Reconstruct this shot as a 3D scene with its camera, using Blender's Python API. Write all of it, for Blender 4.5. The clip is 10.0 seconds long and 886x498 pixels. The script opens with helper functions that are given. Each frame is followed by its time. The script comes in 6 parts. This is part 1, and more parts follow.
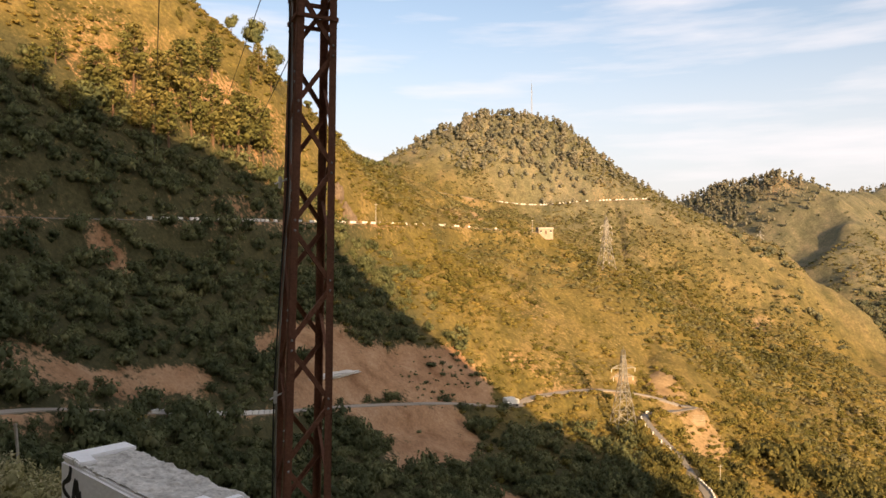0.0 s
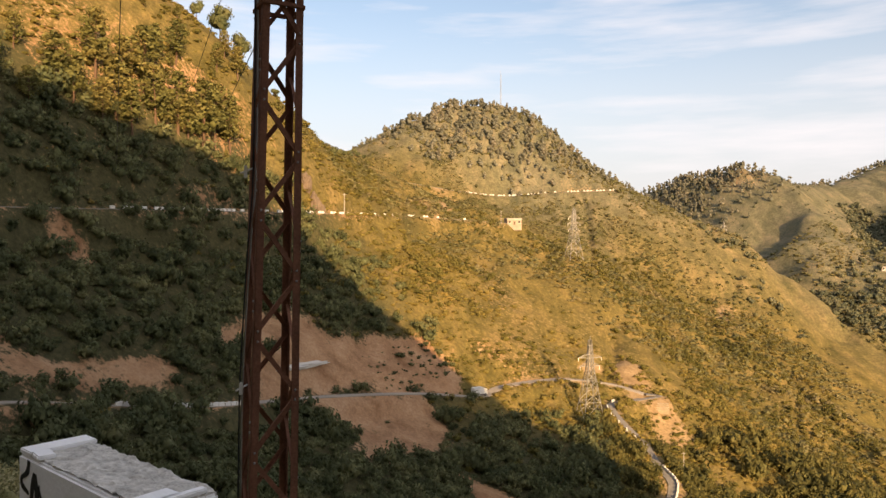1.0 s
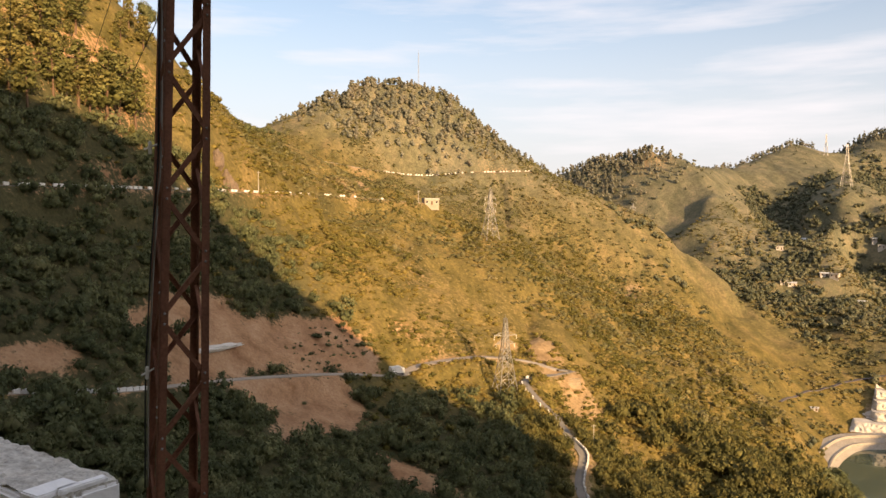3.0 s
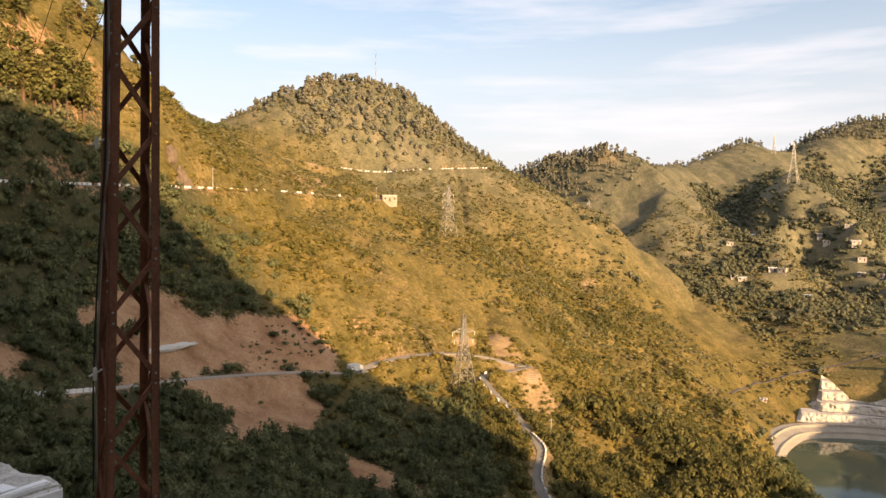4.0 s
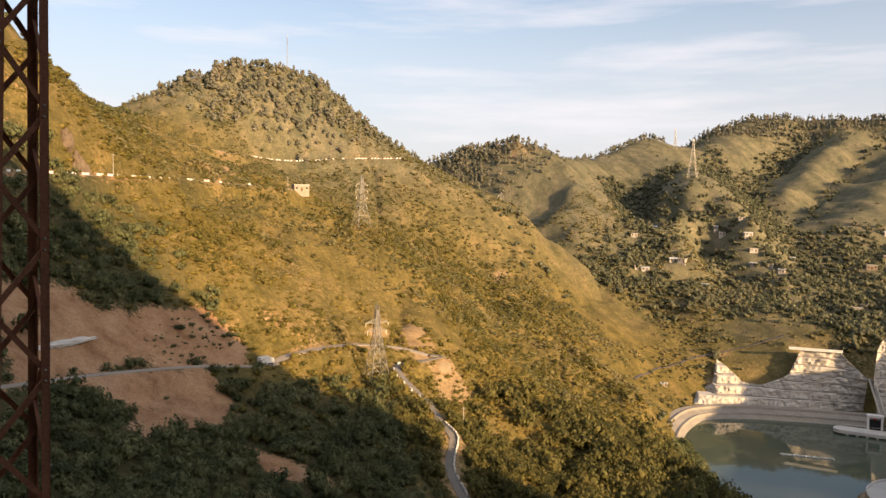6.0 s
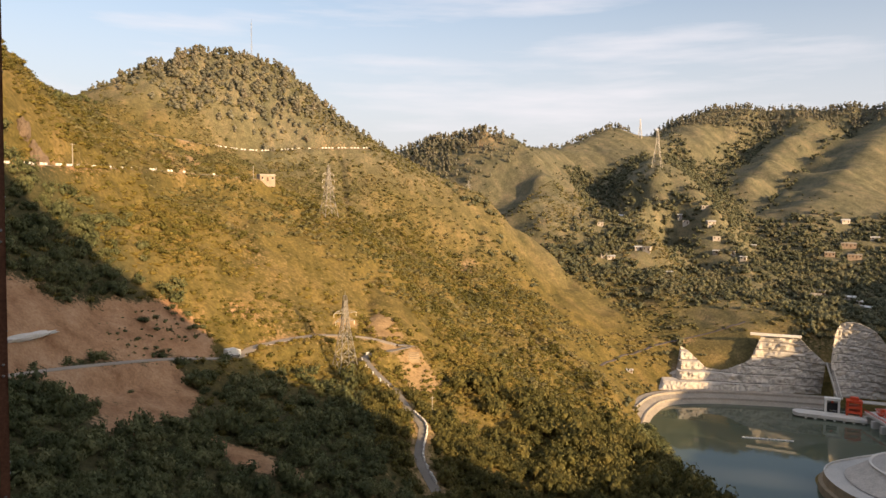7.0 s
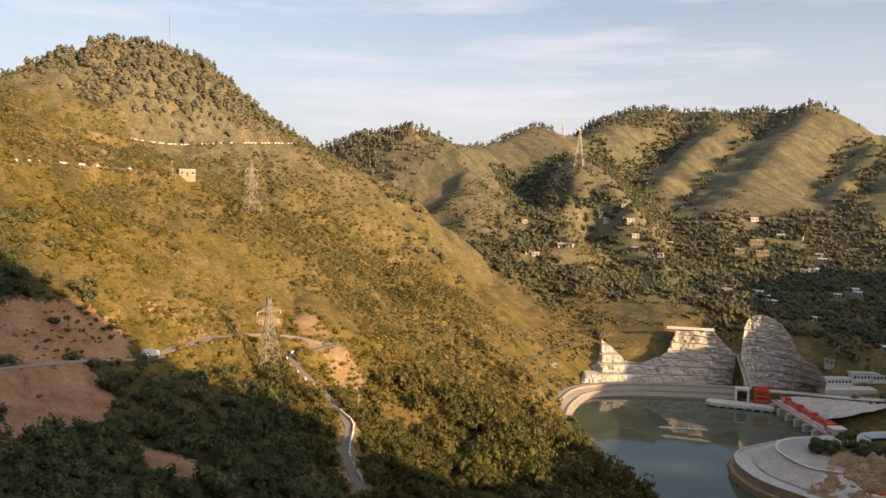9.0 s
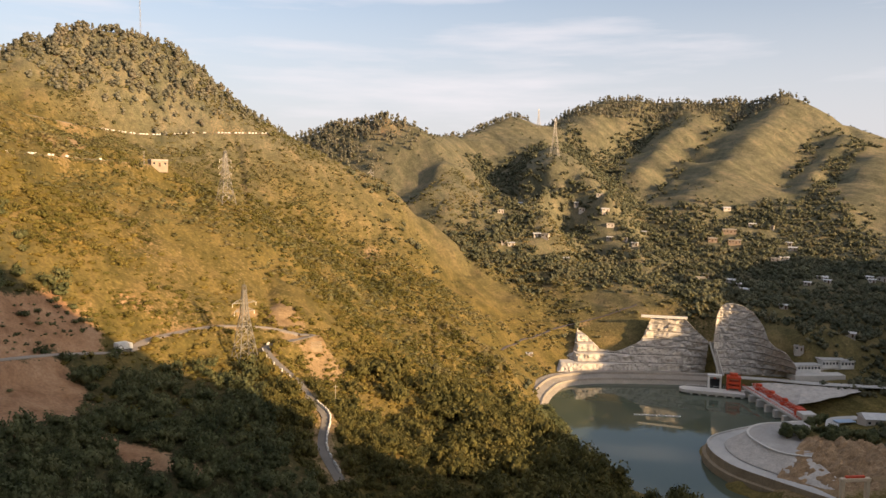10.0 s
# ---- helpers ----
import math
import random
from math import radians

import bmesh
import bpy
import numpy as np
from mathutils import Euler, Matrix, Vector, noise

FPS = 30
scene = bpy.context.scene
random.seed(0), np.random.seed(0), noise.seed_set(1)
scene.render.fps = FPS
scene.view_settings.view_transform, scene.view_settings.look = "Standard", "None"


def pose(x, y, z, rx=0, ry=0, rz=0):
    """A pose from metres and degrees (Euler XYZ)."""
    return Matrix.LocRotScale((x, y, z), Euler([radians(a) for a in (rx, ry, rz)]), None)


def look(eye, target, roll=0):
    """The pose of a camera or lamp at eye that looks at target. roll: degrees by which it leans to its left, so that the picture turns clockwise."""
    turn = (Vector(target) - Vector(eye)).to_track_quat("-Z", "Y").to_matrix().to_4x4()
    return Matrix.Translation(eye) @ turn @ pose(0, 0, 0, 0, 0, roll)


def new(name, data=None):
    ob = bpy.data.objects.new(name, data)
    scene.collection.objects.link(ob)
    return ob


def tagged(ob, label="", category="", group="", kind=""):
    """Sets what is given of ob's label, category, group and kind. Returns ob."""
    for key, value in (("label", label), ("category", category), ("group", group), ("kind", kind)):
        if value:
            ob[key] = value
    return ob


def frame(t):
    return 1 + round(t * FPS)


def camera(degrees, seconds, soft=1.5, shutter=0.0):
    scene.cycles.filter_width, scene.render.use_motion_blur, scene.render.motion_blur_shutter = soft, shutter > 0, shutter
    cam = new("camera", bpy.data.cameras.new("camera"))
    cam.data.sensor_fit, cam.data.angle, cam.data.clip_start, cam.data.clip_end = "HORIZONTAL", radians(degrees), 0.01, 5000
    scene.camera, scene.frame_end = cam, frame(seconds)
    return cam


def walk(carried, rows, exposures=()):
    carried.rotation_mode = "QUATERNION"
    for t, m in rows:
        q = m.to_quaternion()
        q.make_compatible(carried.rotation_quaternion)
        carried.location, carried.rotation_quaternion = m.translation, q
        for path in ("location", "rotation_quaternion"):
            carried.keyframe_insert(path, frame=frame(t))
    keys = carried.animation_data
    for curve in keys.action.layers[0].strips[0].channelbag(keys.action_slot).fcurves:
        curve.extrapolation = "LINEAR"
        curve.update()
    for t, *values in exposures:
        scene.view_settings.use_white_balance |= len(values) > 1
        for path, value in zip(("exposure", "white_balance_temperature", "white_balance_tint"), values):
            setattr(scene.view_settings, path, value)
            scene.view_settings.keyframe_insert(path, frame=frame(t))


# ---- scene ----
cam = camera(62.93, 10.0, soft=1.5)
PATH = [
    (0, pose(0.000, 0, 0, 90.00, -0.00, 0.00)),
    (0.5, pose(0.006, 0, 0, 89.51, 0.06, -1.52)),
    (1, pose(0.013, 0, 0, 89.25, -0.13, -2.46)),
    (1.5, pose(0.019, 0, 0, 89.19, -0.02, -3.94)),
    (2, pose(0.026, 0, 0, 88.54, -0.09, -5.88)),
    (2.5, pose(0.032, 0, 0, 87.86, -0.23, -7.48)),
    (4, pose(0.065, 0, 0, 87.43, -0.24, -12.28)),
    (4.5, pose(0.079, 0, 0, 87.15, -0.24, -14.27)),
    (5, pose(0.092, 0, 0, 87.22, -0.71, -16.22)),
    (5.5, pose(0.100, 0, 0, 87.12, -0.79, -17.84)),
    (7, pose(0.115, 0, 0, 85.95, -0.49, -21.65)),
    (7.5, pose(0.118, 0, 0, 85.98, -0.57, -23.43)),
    (8, pose(0.122, 0, 0, 85.81, -0.81, -24.98)),
    (8.5, pose(0.125, 0, 0, 85.85, -0.80, -26.32)),
    (9, pose(0.128, 0, 0, 85.78, -0.85, -27.45)),
    (9.5, pose(0.132, 0, 0, 85.67, -0.75, -28.38)),
    (10, pose(0.135, 0, 0, 85.04, -0.75, -29.34)),
]
walk(cam, PATH, exposures=[(0.0, 1.22, 7020, 13), (0.5, 1.24, 7020, 12.5), (1.0, 1.18, 7000, 13), (1.5, 1.27, 6960, 13), (2.0, 1.14, 6960, 13.5), (4.4, 1.27, 6900, 12.5), (5.5, 1.18, 6820, 12.5), (7.0, 1.03, 6700, 12), (9.0, 1.01, 6700, 12), (10.0, 1.01, 6750, 13)])

# ---- sky, sun ----
SUN_AZ, SUN_EL = 160.0, 14.0      # degrees clockwise from +y, above the horizon
world = bpy.data.worlds.new("sky")
scene.world = world
world.use_nodes = True
wn, wl = world.node_tree.nodes, world.node_tree.links
wn.clear()
w_out = wn.new("ShaderNodeOutputWorld")
w_bg = wn.new("ShaderNodeBackground")
w_sky = wn.new("ShaderNodeTexSky")
w_sky.sky_type = "NISHITA"
w_sky.sun_disc = False
w_sky.sun_elevation = radians(SUN_EL)
w_sky.sun_rotation = radians(SUN_AZ)
w_sky.altitude = 900
w_sky.dust_density = 5.0
w_bg.inputs["Strength"].default_value = 0.103
# thin streaks of high cloud
w_co = wn.new("ShaderNodeTexCoord")
w_map = wn.new("ShaderNodeMapping")
w_map.inputs["Scale"].default_value = (1.3, 1.3, 11.0)
w_no = wn.new("ShaderNodeTexNoise")
w_no.inputs["Scale"].default_value = 2.2
w_no.inputs["Detail"].default_value = 6
w_no.inputs["Roughness"].default_value = 0.55
w_ramp = wn.new("ShaderNodeValToRGB")
w_ramp.color_ramp.elements[0].position, w_ramp.color_ramp.elements[0].color = 0.48, (0, 0, 0, 1)
w_ramp.color_ramp.elements[1].position, w_ramp.color_ramp.elements[1].color = 0.75, (1, 1, 1, 1)
w_mix = wn.new("ShaderNodeMixRGB")
w_mix.inputs[2].default_value = (4.5, 4.4, 4.65, 1)
w_mul = wn.new("ShaderNodeMath")
w_mul.operation = "MULTIPLY"
w_mul.inputs[1].default_value = 0.8
wl.new(w_co.outputs["Generated"], w_map.inputs["Vector"])
wl.new(w_map.outputs["Vector"], w_no.inputs["Vector"])
wl.new(w_no.outputs["Fac"], w_ramp.inputs["Fac"])
wl.new(w_ramp.outputs["Color"], w_mul.inputs[0])
wl.new(w_mul.outputs["Value"], w_mix.inputs[0])
# pale veil of high haze, denser towards the horizon
w_sep = wn.new("ShaderNodeSeparateXYZ")
w_veil = wn.new("ShaderNodeValToRGB")
w_veil.color_ramp.interpolation = "EASE"
w_veil.color_ramp.elements[0].position, w_veil.color_ramp.elements[0].color = 0.02, (0.85, 0.85, 0.85, 1)
w_veil.color_ramp.elements[1].position, w_veil.color_ramp.elements[1].color = 0.36, (0.06, 0.06, 0.06, 1)
w_top = w_veil.color_ramp.elements.new(0.8)
w_top.color = (0.42, 0.42, 0.42, 1)
w_pale = wn.new("ShaderNodeMixRGB")
w_pale.inputs[2].default_value = (3.72, 3.73, 4.02, 1)
wl.new(w_co.outputs["Generated"], w_sep.inputs["Vector"])
wl.new(w_sep.outputs["Z"], w_veil.inputs["Fac"])
wl.new(w_veil.outputs["Color"], w_pale.inputs[0])
wl.new(w_sky.outputs["Color"], w_pale.inputs[1])
wl.new(w_pale.outputs["Color"], w_mix.inputs[1])
wl.new(w_mix.outputs["Color"], w_bg.inputs["Color"])
wl.new(w_bg.outputs["Background"], w_out.inputs["Surface"])

sun = new("sun", bpy.data.lights.new("sun", "SUN"))
sun.data.energy = 5.0
sun.data.angle = radians(0.5)
sun.data.color = (1.0, 0.68, 0.36)
s_dir = Vector((math.sin(radians(SUN_AZ)) * math.cos(radians(SUN_EL)), math.cos(radians(SUN_AZ)) * math.cos(radians(SUN_EL)), math.sin(radians(SUN_EL))))
sun.matrix_world = look(s_dir * 400, (0, 0, 0))

# ---- materials ----
def material(name, colour, rough=0.8, metal=0.0, dark=0.6, scale=2.0, fine=14.0, bump=0.2, spec=0.3, random_amount=0.0, island=False):
    """A procedural surface: the colour varies with coarse stains and fine grain, and the grain raises it."""
    m = bpy.data.materials.new(name)
    m.use_nodes = True
    n, l = m.node_tree.nodes, m.node_tree.links
    b = n["Principled BSDF"]
    b.inputs["Metallic"].default_value = metal
    b.inputs["Specular IOR Level"].default_value = spec
    co = n.new("ShaderNodeTexCoord")
    big, small = n.new("ShaderNodeTexNoise"), n.new("ShaderNodeTexNoise")
    big.inputs["Scale"].default_value, big.inputs["Detail"].default_value = scale, 5
    small.inputs["Scale"].default_value, small.inputs["Detail"].default_value = fine, 6
    for t in (big, small):
        l.new(co.outputs["Object"], t.inputs["Vector"])
    add = n.new("ShaderNodeMath")
    add.operation = "MULTIPLY_ADD"
    add.inputs[1].default_value = 0.55
    l.new(small.outputs["Fac"], add.inputs[0])
    half = n.new("ShaderNodeMath")
    half.operation = "MULTIPLY"
    half.inputs[1].default_value = 0.55
    l.new(big.outputs["Fac"], half.inputs[0])
    l.new(half.outputs[0], add.inputs[2])
    fac = add.outputs[0]
    if random_amount:
        src = n.new("ShaderNodeNewGeometry").outputs["Random Per Island"] if island else n.new("ShaderNodeObjectInfo").outputs["Random"]
        off = n.new("ShaderNodeMath")
        off.operation = "MULTIPLY_ADD"
        off.inputs[1].default_value, off.inputs[2].default_value = random_amount, -random_amount / 2
        l.new(src, off.inputs[0])
        plus = n.new("ShaderNodeMath")
        l.new(off.outputs[0], plus.inputs[0])
        l.new(fac, plus.inputs[1])
        fac = plus.outputs[0]
    ramp = n.new("ShaderNodeValToRGB")
    e = ramp.color_ramp.elements
    e[0].position, e[0].color = 0.33, (*[c * dark for c in colour], 1)
    e[1].position, e[1].color = 0.72, (*colour, 1)
    l.new(fac, ramp.inputs["Fac"])
    l.new(ramp.outputs["Color"], b.inputs["Base Color"])
    r = n.new("ShaderNodeMapRange")
    r.inputs["To Min"].default_value, r.inputs["To Max"].default_value = max(0, rough - 0.12), min(1, rough + 0.12)
    l.new(big.outputs["Fac"], r.inputs["Value"])
    l.new(r.outputs["Result"], b.inputs["Roughness"])
    if bump:
        bp = n.new("ShaderNodeBump")
        bp.inputs["Strength"].default_value = bump
        bp.inputs["Distance"].default_value = 0.02
        l.new(small.outputs["Fac"], bp.inputs["Height"])
        l.new(bp.outputs["Normal"], b.inputs["Normal"])
    return m


def leaf_material(name, dark, light, warm, patch=0.06):
    """Leaves: each leaf differs a little, and whole patches differ more."""
    m = bpy.data.materials.new(name)
    m.use_nodes = True
    n, l = m.node_tree.nodes, m.node_tree.links
    b = n["Principled BSDF"]
    b.inputs["Roughness"].default_value = 0.75
    b.inputs["Specular IOR Level"].default_value = 0.15
    geo = n.new("ShaderNodeNewGeometry")
    co = n.new("ShaderNodeTexCoord")
    no = n.new("ShaderNodeTexNoise")
    no.inputs["Scale"].default_value, no.inputs["Detail"].default_value = patch, 4
    no.inputs["Roughness"].default_value = 0.65
    if patch < 0.2:
        l.new(geo.outputs["Position"], no.inputs["Vector"])
    else:
        l.new(co.outputs["Object"], no.inputs["Vector"])
    r1 = n.new("ShaderNodeValToRGB")
    r1.color_ramp.elements[0].position, r1.color_ramp.elements[0].color = 0.38, (*dark, 1)
    r1.color_ramp.elements[1].position, r1.color_ramp.elements[1].color = 0.66, (*warm, 1)
    mid = r1.color_ramp.elements.new(0.52)
    mid.color = (*light, 1)
    l.new(no.outputs["Fac"], r1.inputs["Fac"])
    mr = n.new("ShaderNodeMapRange")
    mr.inputs["To Min"].default_value, mr.inputs["To Max"].default_value = 0.70, 1.28
    l.new(geo.outputs["Random Per Island"], mr.inputs["Value"])
    mx = n.new("ShaderNodeVectorMath")
    mx.operation = "SCALE"
    l.new(r1.outputs["Color"], mx.inputs[0])
    l.new(mr.outputs["Result"], mx.inputs["Scale"])
    l.new(mx.outputs["Vector"], b.inputs["Base Color"])
    thin = n.new("ShaderNodeBsdfTranslucent")            # light that passes through the leaf
    l.new(mx.outputs["Vector"], thin.inputs["Color"])
    both = n.new("ShaderNodeMixShader")
    both.inputs[0].default_value = 0.28
    l.new(b.outputs["BSDF"], both.inputs[1])
    l.new(thin.outputs["BSDF"], both.inputs[2])
    l.new(both.outputs["Shader"], n["Material Output"].inputs["Surface"])
    return m


def ground_material():
    """Hillside: grass and scrub that turn to bare earth where the sheet's "soil" value is high."""
    m = bpy.data.materials.new("hillside_grass_and_earth")
    m.use_nodes = True
    n, l = m.node_tree.nodes, m.node_tree.links
    b = n["Principled BSDF"]
    b.inputs["Roughness"].default_value = 0.95
    b.inputs["Specular IOR Level"].default_value = 0.1
    geo = n.new("ShaderNodeNewGeometry")

    def noise_tex(scale, detail=5, rough=0.6):
        t = n.new("ShaderNodeTexNoise")
        t.inputs["Scale"].default_value, t.inputs["Detail"].default_value, t.inputs["Roughness"].default_value = scale, detail, rough
        l.new(geo.outputs["Position"], t.inputs["Vector"])
        return t.outputs["Fac"]

    def ramp(fac, *stops):
        r = n.new("ShaderNodeValToRGB")
        e = r.color_ramp.elements
        while len(e) < len(stops):
            e.new(0.5)
        for el, (p, c) in zip(e, stops):
            el.position, el.color = p, (*c, 1)
        l.new(fac, r.inputs["Fac"])
        return r.outputs["Color"]

    def mix(f, a, c, mode="MIX"):
        x = n.new("ShaderNodeMixRGB")
        x.blend_type = mode
        if isinstance(f, float):
            x.inputs[0].default_value = f
        else:
            l.new(f, x.inputs[0])
        l.new(a, x.inputs[1])
        l.new(c, x.inputs[2])
        return x.outputs["Color"]

    fine = noise_tex(0.7, 8, 0.7)
    mp = n.new("ShaderNodeMapping")              # tufts and rills run down the fall of the slope
    mp.inputs["Rotation"].default_value = (0, 0, radians(-30))
    mp.inputs["Scale"].default_value = (1.6, 0.45, 0.8)
    l.new(geo.outputs["Position"], mp.inputs["Vector"])
    rill = n.new("ShaderNodeTexNoise")
    rill.inputs["Scale"].default_value, rill.inputs["Detail"].default_value, rill.inputs["Roughness"].default_value = 0.07, 7, 0.66
    l.new(mp.outputs["Vector"], rill.inputs["Vector"])
    mid = rill.outputs["Fac"]
    grass = ramp(mid, (0.34, (0.100, 0.085, 0.028)), (0.50, (0.158, 0.125, 0.043)), (0.68, (0.226, 0.164, 0.066)))
    # greyer, bluer grass for the far hills: distance haze mixed into the colour
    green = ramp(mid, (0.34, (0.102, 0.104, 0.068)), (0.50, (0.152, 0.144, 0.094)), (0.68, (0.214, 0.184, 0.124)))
    far_haze = n.new("ShaderNodeAttribute")
    far_haze.attribute_name = "far_haze"
    grass = mix(far_haze.outputs["Fac"], grass, green)
    grain = ramp(fine, (0.32, (0.55, 0.55, 0.55)), (0.68, (1.25, 1.25, 1.2)))
    grass = mix(1.0, grass, grain, "MULTIPLY")
    grass = mix(1.0, grass, ramp(noise_tex(0.11, 7, 0.72), (0.36, (0.74, 0.76, 0.78)), (0.64, (1.16, 1.13, 1.10))), "MULTIPLY")
    floor_ = n.new("ShaderNodeAttribute")           # dark undergrowth where the wood stands, shade under the trees painted in with it
    floor_.attribute_name = "shaded_undergrowth"
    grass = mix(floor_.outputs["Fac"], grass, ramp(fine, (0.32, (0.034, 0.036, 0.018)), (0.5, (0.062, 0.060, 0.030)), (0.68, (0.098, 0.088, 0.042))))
    soil = ramp(noise_tex(0.12, 7, 0.65), (0.32, (0.245, 0.132, 0.070)), (0.5, (0.375, 0.222, 0.124)), (0.70, (0.47, 0.305, 0.185)))
    soil = mix(1.0, soil, ramp(noise_tex(1.3, 7, 0.7), (0.3, (0.72, 0.72, 0.72)), (0.7, (1.15, 1.15, 1.15))), "MULTIPLY")
    pale = ramp(noise_tex(0.15, 7, 0.68), (0.32, (0.21, 0.140, 0.075)), (0.5, (0.30, 0.210, 0.115)), (0.70, (0.38, 0.275, 0.16)))
    pale = mix(1.0, pale, ramp(noise_tex(1.1, 7, 0.7), (0.3, (0.66, 0.66, 0.66)), (0.7, (1.15, 1.15, 1.15))), "MULTIPLY")
    tan = n.new("ShaderNodeAttribute")
    tan.attribute_name = "tan"
    soil = mix(tan.outputs["Fac"], soil, pale)
    at = n.new("ShaderNodeAttribute")
    at.attribute_name = "soil"
    s1 = n.new("ShaderNodeMath")
    s1.operation = "MULTIPLY_ADD"
    s1.inputs[1].default_value = 1.9
    s1.inputs[2].default_value = -0.95
    l.new(fine, s1.inputs[0])
    s2 = n.new("ShaderNodeMath")
    l.new(s1.outputs[0], s2.inputs[0])
    l.new(at.outputs["Fac"], s2.inputs[1])
    s3 = n.new("ShaderNodeMapRange")
    s3.inputs["From Min"].default_value, s3.inputs["From Max"].default_value = 0.38, 0.62
    l.new(s2.outputs[0], s3.inputs["Value"])
    l.new(mix(s3.outputs["Result"], grass, soil), b.inputs["Base Color"])
    bp = n.new("ShaderNodeBump")
    bp.inputs["Strength"].default_value, bp.inputs["Distance"].default_value = 0.7, 0.6
    l.new(fine, bp.inputs["Height"])
    l.new(bp.outputs["Normal"], b.inputs["Normal"])
    return m


GROUND = ground_material()
ASPHALT = material("asphalt", (0.21, 0.195, 0.175), 0.9, scale=0.3, fine=6, dark=0.7)
DUSTY = material("dusty_concrete_road", (0.36, 0.315, 0.26), 0.92, scale=0.2, fine=4, dark=0.62)
CONCRETE = material("concrete", (0.42, 0.40, 0.37), 0.9, scale=0.12, fine=1.5, dark=0.62)
WHITEWASH = material("whitewashed_masonry", (0.78, 0.77, 0.74), 0.85, scale=0.5, fine=6, dark=0.7)
RUST = material("rusted_steel", (0.25, 0.108, 0.064), 0.85, scale=3.0, fine=40, dark=0.45, bump=0.3)
GALV = material("galvanised_steel", (0.36, 0.35, 0.33), 0.55, metal=0.6, scale=0.5, fine=5, dark=0.7)
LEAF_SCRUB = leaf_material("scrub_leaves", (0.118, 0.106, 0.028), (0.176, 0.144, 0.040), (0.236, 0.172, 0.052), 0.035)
# same scrub beyond 330 m, greyed to carry the haze of distance
LEAF_SCRUB_HAZE = leaf_material("hazed_scrub_leaves", (0.108, 0.106, 0.046), (0.154, 0.142, 0.064), (0.205, 0.170, 0.084), 0.03)
LEAF_SHORE = leaf_material("shore_wood_leaves", (0.064, 0.066, 0.024), (0.110, 0.104, 0.036), (0.160, 0.136, 0.047), 0.14)
LEAF_BUSH = leaf_material("bush_leaves", (0.092, 0.088, 0.025), (0.146, 0.128, 0.037), (0.205, 0.162, 0.052))
LEAF_TREE = leaf_material("broadleaf_leaves", (0.062, 0.076, 0.036), (0.116, 0.128, 0.060), (0.178, 0.176, 0.082), 0.13)
# valley leaves greyed and lightened: distance haze is in the base colour
LEAF_FAR_HAZE = leaf_material("hazed_valley_leaves", (0.084, 0.094, 0.060), (0.126, 0.132, 0.082), (0.168, 0.158, 0.098))
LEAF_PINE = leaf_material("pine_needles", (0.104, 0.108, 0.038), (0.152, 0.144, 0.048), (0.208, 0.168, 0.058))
# paler, bluer needles than the near pines, haze put into the colour
LEAF_CREST_HAZE = leaf_material("hazed_pine_needles", (0.124, 0.128, 0.100), (0.162, 0.160, 0.122), (0.200, 0.176, 0.132))
BLACK_PAINT = material("black_paint", (0.018, 0.018, 0.02), 0.6, scale=8, fine=40)
BARK = material("pine_bark", (0.16, 0.10, 0.065), 0.95, scale=1.5, fine=8, dark=0.5)

